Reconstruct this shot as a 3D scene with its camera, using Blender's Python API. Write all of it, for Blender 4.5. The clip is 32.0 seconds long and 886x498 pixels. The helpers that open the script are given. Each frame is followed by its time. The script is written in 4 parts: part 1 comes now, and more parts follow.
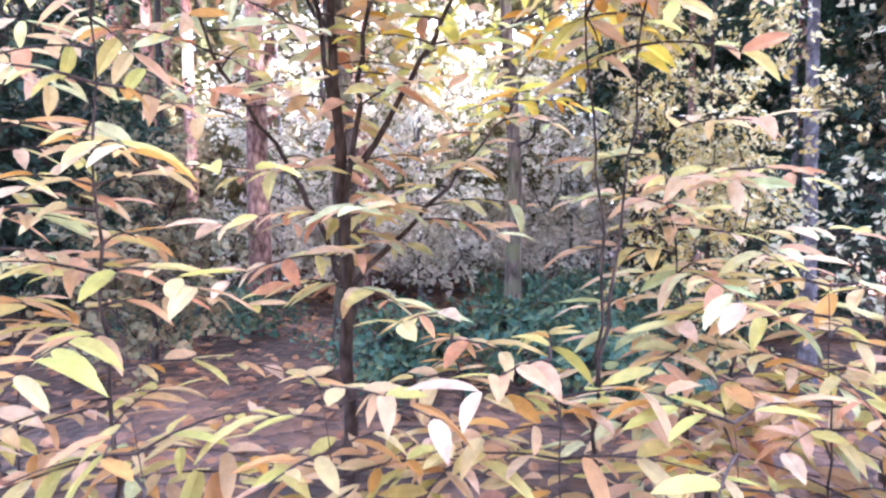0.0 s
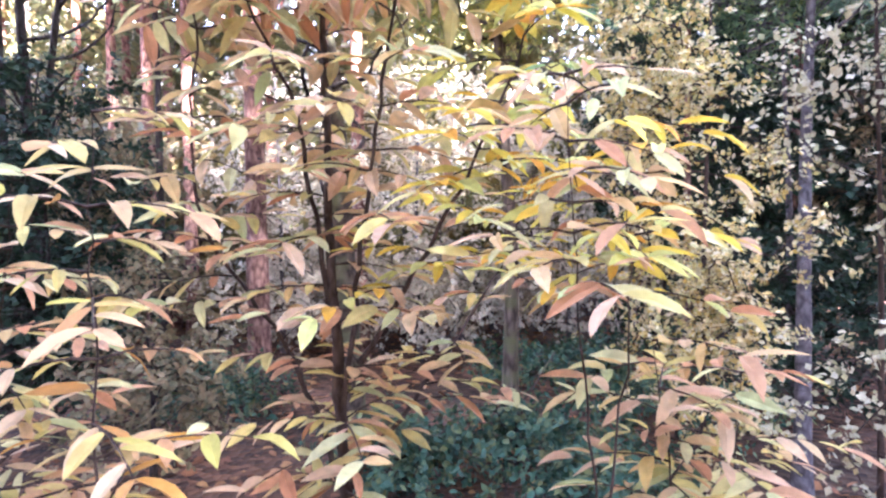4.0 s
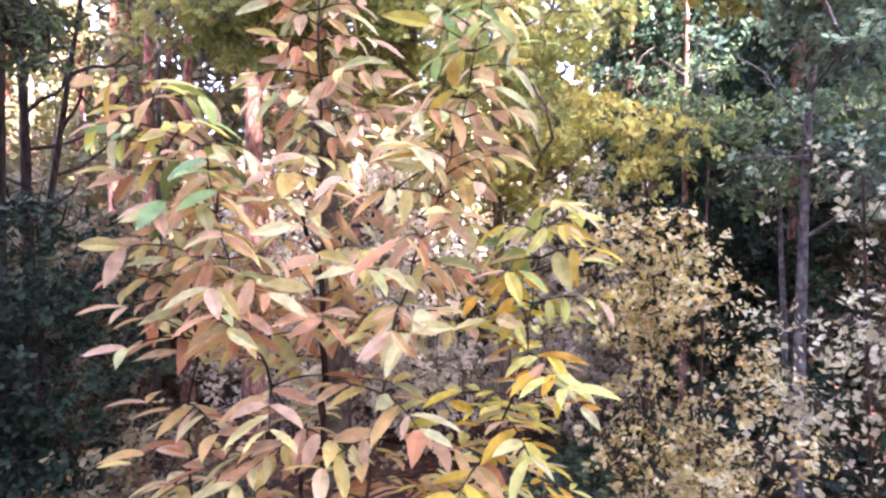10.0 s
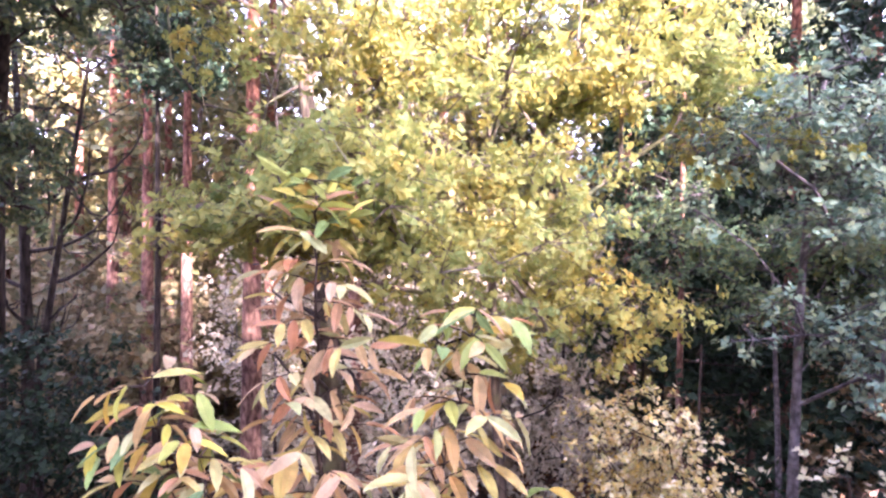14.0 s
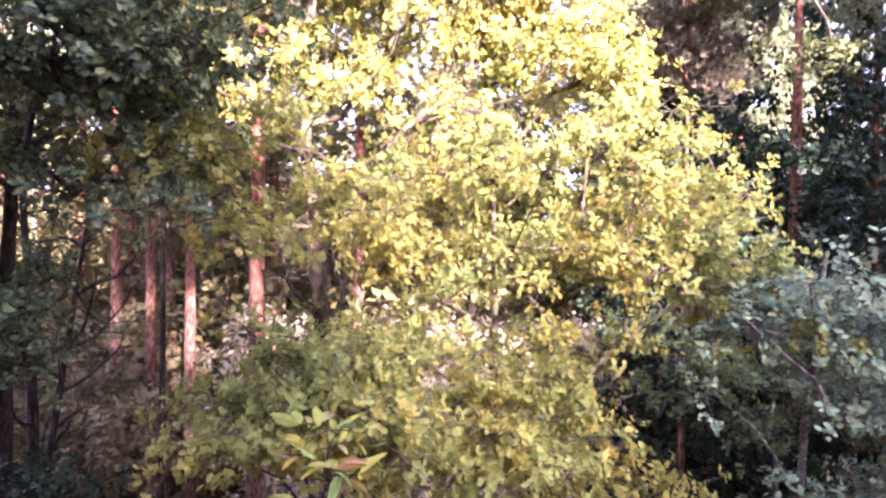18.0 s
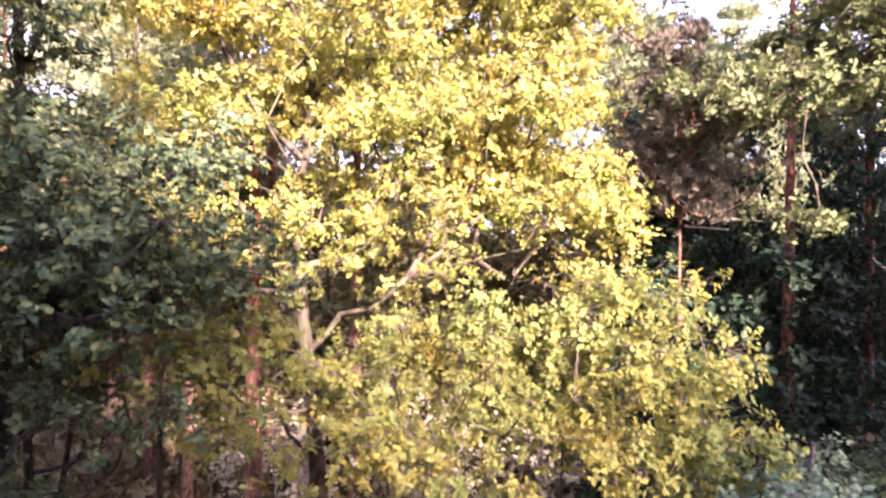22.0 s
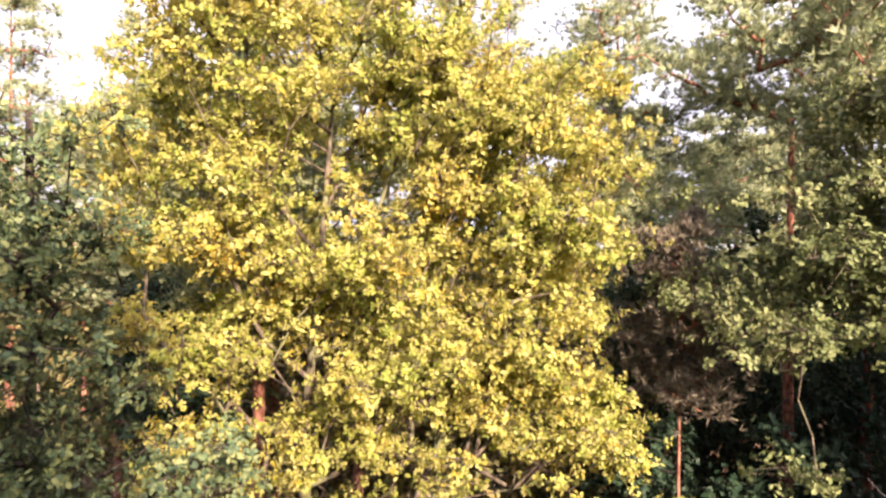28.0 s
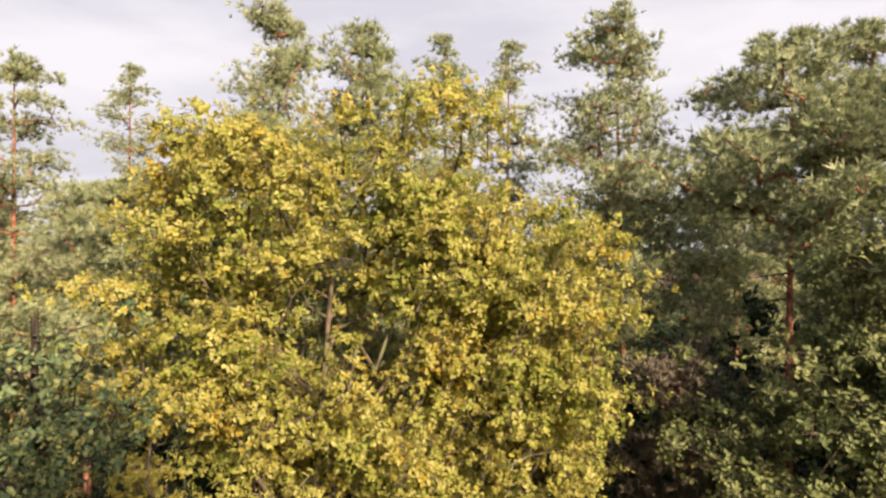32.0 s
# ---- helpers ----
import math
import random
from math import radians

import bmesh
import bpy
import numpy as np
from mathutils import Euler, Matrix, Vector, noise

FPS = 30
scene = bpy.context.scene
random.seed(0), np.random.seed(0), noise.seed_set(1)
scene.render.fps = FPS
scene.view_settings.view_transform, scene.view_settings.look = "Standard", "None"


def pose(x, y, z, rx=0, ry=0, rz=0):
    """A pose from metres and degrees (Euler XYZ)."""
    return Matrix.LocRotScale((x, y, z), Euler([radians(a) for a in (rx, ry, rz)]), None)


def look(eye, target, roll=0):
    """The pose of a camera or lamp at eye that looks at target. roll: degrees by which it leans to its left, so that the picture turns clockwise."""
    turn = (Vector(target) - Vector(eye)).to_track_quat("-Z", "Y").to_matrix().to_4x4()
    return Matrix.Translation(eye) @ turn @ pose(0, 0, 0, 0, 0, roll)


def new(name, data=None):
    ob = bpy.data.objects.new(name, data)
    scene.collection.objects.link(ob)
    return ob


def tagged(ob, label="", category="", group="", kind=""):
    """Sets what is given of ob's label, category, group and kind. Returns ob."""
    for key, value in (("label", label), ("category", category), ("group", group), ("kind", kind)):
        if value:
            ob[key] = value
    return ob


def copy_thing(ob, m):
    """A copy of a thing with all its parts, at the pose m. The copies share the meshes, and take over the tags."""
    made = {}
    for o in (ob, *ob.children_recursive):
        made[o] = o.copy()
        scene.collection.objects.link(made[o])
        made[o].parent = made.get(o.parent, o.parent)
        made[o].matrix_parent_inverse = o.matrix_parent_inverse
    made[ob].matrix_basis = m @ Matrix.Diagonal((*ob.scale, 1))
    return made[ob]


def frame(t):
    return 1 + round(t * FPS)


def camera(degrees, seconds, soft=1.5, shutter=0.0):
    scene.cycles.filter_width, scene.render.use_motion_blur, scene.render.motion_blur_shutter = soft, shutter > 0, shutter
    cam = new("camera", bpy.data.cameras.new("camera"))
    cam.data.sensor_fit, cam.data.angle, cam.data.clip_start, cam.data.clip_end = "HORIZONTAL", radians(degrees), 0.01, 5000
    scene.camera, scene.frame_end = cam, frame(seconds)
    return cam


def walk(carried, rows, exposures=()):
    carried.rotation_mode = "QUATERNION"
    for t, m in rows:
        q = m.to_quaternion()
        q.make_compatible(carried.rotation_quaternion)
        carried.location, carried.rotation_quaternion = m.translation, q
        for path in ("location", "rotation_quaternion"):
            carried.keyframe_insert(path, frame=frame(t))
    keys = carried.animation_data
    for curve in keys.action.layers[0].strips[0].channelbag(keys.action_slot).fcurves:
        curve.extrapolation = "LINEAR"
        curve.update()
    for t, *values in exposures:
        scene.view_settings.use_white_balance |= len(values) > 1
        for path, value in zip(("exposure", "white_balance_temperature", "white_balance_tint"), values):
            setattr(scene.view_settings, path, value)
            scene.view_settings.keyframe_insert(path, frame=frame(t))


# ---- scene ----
# seconds, x, y, z, yaw, pitch, roll
PATH = [
    (0, 0.000, 0.000, 1.500, 0.00, -3.20, 0.60),
    (0.5, 0.000, 0.001, 1.597, 0.00, -3.00, 0.50),
    (1, 0.001, 0.002, 1.703, -0.10, -2.90, 0.50),
    (1.5, 0.008, 0.004, 1.810, -0.10, -2.80, 0.50),
    (2, 0.013, 0.003, 1.916, -0.20, -2.60, 0.50),
    (2.5, 0.017, 0.003, 2.032, -0.20, -2.60, 0.50),
    (3, 0.025, 0.003, 2.146, -0.10, -2.50, 0.60),
    (3.5, 0.024, 0.005, 2.259, -0.10, -2.40, 0.70),
    (5.5, 0.024, 0.005, 2.689, 0.00, -2.20, 0.60),
    (6, 0.024, -0.001, 2.800, 0.00, -2.10, 0.50),
    (7, 0.024, -0.002, 3.020, -0.10, -1.80, 0.40),
    (8, 0.024, 0.006, 3.240, -0.20, -1.50, 0.10),
    (9, 0.034, 0.016, 3.500, -0.30, -1.10, -0.10),
    (10, 0.034, 0.017, 3.780, -0.30, -0.90, -0.40),
    (11, 0.044, 0.010, 4.110, -0.40, -0.60, -0.60),
    (12, 0.044, -0.007, 4.461, -0.40, -0.60, -0.70),
    (13, 0.054, -0.013, 4.832, -0.40, -0.60, -0.70),
    (14, 0.044, -0.008, 5.202, -0.40, -0.70, -0.60),
    (15.25, 0.014, -0.020, 5.673, -0.45, -0.80, -0.65),
    (17, -0.026, -0.046, 6.304, -0.40, -0.70, -0.60),
    (18, -0.036, -0.052, 6.684, -0.50, -0.80, -0.70),
    (19, -0.016, -0.057, 7.065, -0.50, -0.70, -0.60),
    (20, -0.006, -0.062, 7.465, -0.50, -0.70, -0.60),
    (21, -0.006, -0.065, 7.886, -0.50, -0.60, -0.60),
    (22, 0.004, -0.089, 8.307, -0.60, -0.60, -0.50),
    (23, 0.024, -0.113, 8.718, -0.50, -0.50, -0.50),
    (24, 0.014, -0.147, 9.140, -0.60, -0.50, -0.50),
    (25, 0.024, -0.161, 9.571, -0.50, -0.50, -0.50),
    (26.5, -0.006, -0.171, 10.222, -0.50, -0.45, -0.50),
    (28, -0.036, -0.171, 10.872, -0.50, -0.40, -0.50),
    (29, -0.016, -0.184, 11.313, -0.50, -0.50, -0.50),
    (30, -0.046, -0.217, 11.755, -0.50, -0.50, -0.50),
    (31, -0.046, -0.219, 12.215, -0.50, -0.40, -0.50),
    (32, -0.046, -0.212, 12.675, -0.40, -0.40, -0.50),
]

# seconds, stops, kelvin, tint
EXPOSURES = [(0, 5.55, 4950, 23), (3, 5.3, 5100, 26), (6, 4.85, 5450, 28), (9, 4.75, 5550, 34), (13, 4.7, 5650, 43), (17, 4.05, 5750, 48), (19, 3.65, 5900, 47), (22, 3.15, 6250, 43), (25, 2.65, 6650, 36), (28, 2.15, 7050, 26), (30, 1.62, 7500, 19), (32, 1.2, 7650, 17)]
cam = camera(76.0, 32.0, soft=2.4, shutter=0.5)
walk(cam, [(t, pose(x, y, z, 90 + p, r, w)) for t, x, y, z, w, p, r in PATH],
     exposures=EXPOSURES)

# ---- light ----
SUN_AZ, SUN_EL = 152.0, 27.0     # degrees: compass-like turn from +y towards +x, and height
world = bpy.data.worlds.new("sky")
scene.world = world
world.use_nodes = True
wn, wl = world.node_tree.nodes, world.node_tree.links
wn.clear()
sky = wn.new("ShaderNodeTexSky")
sky.sky_type, sky.sun_disc = "NISHITA", False
sky.sun_elevation, sky.sun_rotation = radians(SUN_EL), radians(SUN_AZ)
sky.air_density, sky.dust_density = 1.2, 2.5
coord = wn.new("ShaderNodeTexCoord")
stretch = wn.new("ShaderNodeMapping")
stretch.inputs["Scale"].default_value = (1.2, 1.2, 4.0)
cloud = wn.new("ShaderNodeTexNoise")
cloud.inputs["Scale"].default_value, cloud.inputs["Detail"].default_value = 2.2, 6.0
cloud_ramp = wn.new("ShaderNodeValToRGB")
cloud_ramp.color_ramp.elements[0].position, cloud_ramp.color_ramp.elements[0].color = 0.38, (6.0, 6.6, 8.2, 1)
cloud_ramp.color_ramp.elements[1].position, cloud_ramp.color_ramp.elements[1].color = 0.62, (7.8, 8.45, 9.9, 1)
mixed = wn.new("ShaderNodeMixRGB")
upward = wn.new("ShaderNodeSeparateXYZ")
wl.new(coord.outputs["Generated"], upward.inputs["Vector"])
thin = wn.new("ShaderNodeMapRange")     # cloud cover by height, slightly less overhead, to tune the sky fill
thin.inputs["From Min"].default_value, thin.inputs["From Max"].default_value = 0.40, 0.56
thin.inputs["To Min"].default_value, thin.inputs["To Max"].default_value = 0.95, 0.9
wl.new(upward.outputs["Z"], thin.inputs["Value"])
clear = wn.new("ShaderNodeMapRange")    # cover lowered behind the camera to dim the fill light from there
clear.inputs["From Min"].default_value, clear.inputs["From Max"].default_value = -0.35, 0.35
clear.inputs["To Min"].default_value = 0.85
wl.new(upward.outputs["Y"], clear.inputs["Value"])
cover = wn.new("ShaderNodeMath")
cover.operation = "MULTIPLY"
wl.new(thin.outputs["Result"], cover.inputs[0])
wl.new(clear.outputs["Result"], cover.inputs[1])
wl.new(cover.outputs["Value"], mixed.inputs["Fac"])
back = wn.new("ShaderNodeBackground")
back.inputs["Strength"].default_value = 0.05
wout = wn.new("ShaderNodeOutputWorld")
wl.new(coord.outputs["Generated"], stretch.inputs["Vector"])
wl.new(stretch.outputs["Vector"], cloud.inputs["Vector"])
wl.new(cloud.outputs["Fac"], cloud_ramp.inputs["Fac"])
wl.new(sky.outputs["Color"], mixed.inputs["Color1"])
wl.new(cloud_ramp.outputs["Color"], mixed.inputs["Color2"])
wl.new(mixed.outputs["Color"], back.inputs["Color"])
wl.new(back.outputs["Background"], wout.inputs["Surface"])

sun = new("sun", bpy.data.lights.new("sun", "SUN"))
sun.data.energy, sun.data.angle, sun.data.color = 4.8, radians(3.0), (1.0, 0.88, 0.68)
az, el = radians(SUN_AZ), radians(SUN_EL)
SUN_DIR = Vector((math.sin(az) * math.cos(el), math.cos(az) * math.cos(el), math.sin(el)))
sun.matrix_world = look(SUN_DIR * 60, (0, 0, 0))


# ---- materials ----
def leaf_material(name, colours, by_object=False, rough=0.5, through_light=0.3, vein=0.25, clump=0.0):
    """Thin leaf: colours drawn leaf by leaf from a ramp, blotched, and letting light through."""
    m = bpy.data.materials.new(name)
    m.use_nodes = True
    n, l = m.node_tree.nodes, m.node_tree.links
    n.clear()
    ramp = n.new("ShaderNodeValToRGB")
    ramp.color_ramp.interpolation = "LINEAR"
    els = ramp.color_ramp.elements
    while len(els) < len(colours):
        els.new(0.5)
    for i, c in enumerate(colours):
        els[i].position, els[i].color = i / (len(colours) - 1), (*c, 1)
    if by_object:
        src = n.new("ShaderNodeObjectInfo")
        l.new(src.outputs["Random"], ramp.inputs["Fac"])
    else:
        src = n.new("ShaderNodeNewGeometry")
        l.new(src.outputs["Random Per Island"], ramp.inputs["Fac"])
    tex = n.new("ShaderNodeTexCoord")
    if clump:
        wide = n.new("ShaderNodeTexNoise")      # whole sprays turn colour together
        wide.inputs["Scale"].default_value, wide.inputs["Detail"].default_value = 1.1, 3.0
        l.new(tex.outputs["Object"], wide.inputs["Vector"])
        spread_out = n.new("ShaderNodeMapRange")
        spread_out.inputs["From Min"].default_value, spread_out.inputs["From Max"].default_value = 0.3, 0.7
        l.new(wide.outputs["Fac"], spread_out.inputs["Value"])
        both = n.new("ShaderNodeMixRGB")
        both.inputs["Fac"].default_value = clump
        l.new(src.outputs["Random Per Island"], both.inputs["Color1"])
        l.new(spread_out.outputs["Result"], both.inputs["Color2"])
        l.new(both.outputs["Color"], ramp.inputs["Fac"])
    spots = n.new("ShaderNodeTexNoise")
    spots.inputs["Scale"].default_value, spots.inputs["Detail"].default_value = (2.5 if by_object else 14.0), 3.0
    l.new(tex.outputs["Object"], spots.inputs["Vector"])
    value = n.new("ShaderNodeMapRange")
    value.inputs["From Min"].default_value, value.inputs["From Max"].default_value = 0.3, 0.7
    value.inputs["To Min"].default_value, value.inputs["To Max"].default_value = 1.0 - vein, 1.0 + vein
    l.new(spots.outputs["Fac"], value.inputs["Value"])
    hsv = n.new("ShaderNodeHueSaturation")
    l.new(ramp.outputs["Color"], hsv.inputs["Color"])
    l.new(value.outputs["Result"], hsv.inputs["Value"])
    bsdf = n.new("ShaderNodeBsdfPrincipled")
    bsdf.inputs["Roughness"].default_value = rough
    bsdf.inputs["Specular IOR Level"].default_value = 0.18
    trans = n.new("ShaderNodeBsdfTranslucent")
    l.new(hsv.outputs["Color"], bsdf.inputs["Base Color"])
    l.new(hsv.outputs["Color"], trans.inputs["Color"])
    mix = n.new("ShaderNodeMixShader")
    mix.inputs["Fac"].default_value = through_light
    l.new(bsdf.outputs["BSDF"], mix.inputs[1])
    l.new(trans.outputs["BSDF"], mix.inputs[2])
    out = n.new("ShaderNodeOutputMaterial")
    l.new(mix.outputs["Shader"], out.inputs["Surface"])
    return m


def bark_material(name, dark, light, scale=(9, 9, 2.2), bump=0.6, moss=None, rough=0.9, high=None):
    """Furrowed bark in two tones, with lichen or moss patches if given."""
    m = bpy.data.materials.new(name)
    m.use_nodes = True
    n, l = m.node_tree.nodes, m.node_tree.links
    bsdf = n["Principled BSDF"]
    bsdf.inputs["Roughness"].default_value = rough
    bsdf.inputs["Specular IOR Level"].default_value = 0.2
    tex = n.new("ShaderNodeTexCoord")
    mp = n.new("ShaderNodeMapping")
    mp.inputs["Scale"].default_value = scale
    l.new(tex.outputs["Object"], mp.inputs["Vector"])
    vor = n.new("ShaderNodeTexVoronoi")
    vor.feature = "DISTANCE_TO_EDGE"
    vor.inputs["Scale"].default_value = 1.6
    noi = n.new("ShaderNodeTexNoise")
    noi.inputs["Scale"].default_value, noi.inputs["Detail"].default_value = 2.4, 8.0
    l.new(mp.outputs["Vector"], vor.inputs["Vector"])
    l.new(mp.outputs["Vector"], noi.inputs["Vector"])
    mul = n.new("ShaderNodeMath")
    mul.operation = "MULTIPLY_ADD"
    l.new(vor.outputs["Distance"], mul.inputs[0])
    mul.inputs[1].default_value = 0.9
    l.new(noi.outputs["Fac"], mul.inputs[2])
    ramp = n.new("ShaderNodeValToRGB")
    ramp.color_ramp.elements[0].position, ramp.color_ramp.elements[0].color = 0.4, (*dark, 1)
    ramp.color_ramp.elements[1].position, ramp.color_ramp.elements[1].color = 0.85, (*light, 1)
    l.new(mul.outputs["Value"], ramp.inputs["Fac"])
    colour = ramp.outputs["Color"]
    if moss:
        big = n.new("ShaderNodeTexNoise")
        big.inputs["Scale"].default_value, big.inputs["Detail"].default_value = 3.0, 5.0
        l.new(tex.outputs["Object"], big.inputs["Vector"])
        cut = n.new("ShaderNodeMapRange")
        cut.inputs["From Min"].default_value, cut.inputs["From Max"].default_value = 0.5, 0.62
        l.new(big.outputs["Fac"], cut.inputs["Value"])
        mx = n.new("ShaderNodeMixRGB")
        l.new(cut.outputs["Result"], mx.inputs["Fac"])
        l.new(colour, mx.inputs["Color1"])
        mx.inputs["Color2"].default_value = (*moss, 1)
        colour = mx.outputs["Color"]
    if high:
        sep = n.new("ShaderNodeSeparateXYZ")
        l.new(tex.outputs["Object"], sep.inputs["Vector"])
        rise = n.new("ShaderNodeMapRange")
        rise.inputs["From Min"].default_value, rise.inputs["From Max"].default_value = 3.0, 9.0
        l.new(sep.outputs["Z"], rise.inputs["Value"])
        tint = n.new("ShaderNodeMixRGB")
        tint.blend_type = "MULTIPLY"
        l.new(rise.outputs["Result"], tint.inputs["Fac"])
        l.new(colour, tint.inputs["Color1"])
        tint.inputs["Color2"].default_value = (*high, 1)
        colour = tint.outputs["Color"]
    l.new(colour, bsdf.inputs["Base Color"])
    bp = n.new("ShaderNodeBump")
    bp.inputs["Strength"].default_value, bp.inputs["Distance"].default_value = bump, 0.02
    l.new(mul.outputs["Value"], bp.inputs["Height"])
    l.new(bp.outputs["Normal"], bsdf.inputs["Normal"])
    return m


def litter_material():
    """Forest floor: dark humus under a mat of brown and russet fallen leaves."""
    m = bpy.data.materials.new("leaf_litter_ground")
    m.use_nodes = True
    n, l = m.node_tree.nodes, m.node_tree.links
    bsdf = n["Principled BSDF"]
    bsdf.inputs["Roughness"].default_value = 0.95
    tex = n.new("ShaderNodeTexCoord")
    vor = n.new("ShaderNodeTexVoronoi")
    vor.inputs["Scale"].default_value = 11.0
    noi = n.new("ShaderNodeTexNoise")
    noi.inputs["Scale"].default_value, noi.inputs["Detail"].default_value = 0.7, 7.0
    l.new(tex.outputs["Object"], vor.inputs["Vector"])
    l.new(tex.outputs["Object"], noi.inputs["Vector"])
    bw = n.new("ShaderNodeSeparateColor")
    l.new(vor.outputs["Color"], bw.inputs["Color"])
    r1 = n.new("ShaderNodeValToRGB")
    r1.color_ramp.elements[0].color = (0.06, 0.032, 0.024, 1)
    r1.color_ramp.elements[1].color = (0.26, 0.13, 0.075, 1)
    l.new(bw.outputs["Red"], r1.inputs["Fac"])
    r2 = n.new("ShaderNodeValToRGB")
    r2.color_ramp.elements[0].position, r2.color_ramp.elements[0].color = 0.4, (0.05, 0.075, 0.03, 1)
    r2.color_ramp.elements[1].position, r2.color_ramp.elements[1].color = 0.6, (1, 1, 1, 1)
    l.new(noi.outputs["Fac"], r2.inputs["Fac"])
    mx = n.new("ShaderNodeMixRGB")
    mx.blend_type = "MULTIPLY"
    mx.inputs["Fac"].default_value = 0.7
    l.new(r1.outputs["Color"], mx.inputs["Color1"])
    l.new(r2.outputs["Color"], mx.inputs["Color2"])
    l.new(mx.outputs["Color"], bsdf.inputs["Base Color"])
    bp = n.new("ShaderNodeBump")
    bp.inputs["Strength"].default_value, bp.inputs["Distance"].default_value = 0.8, 0.04
    l.new(vor.outputs["Distance"], bp.inputs["Height"])
    l.new(bp.outputs["Normal"], bsdf.inputs["Normal"])
    return m


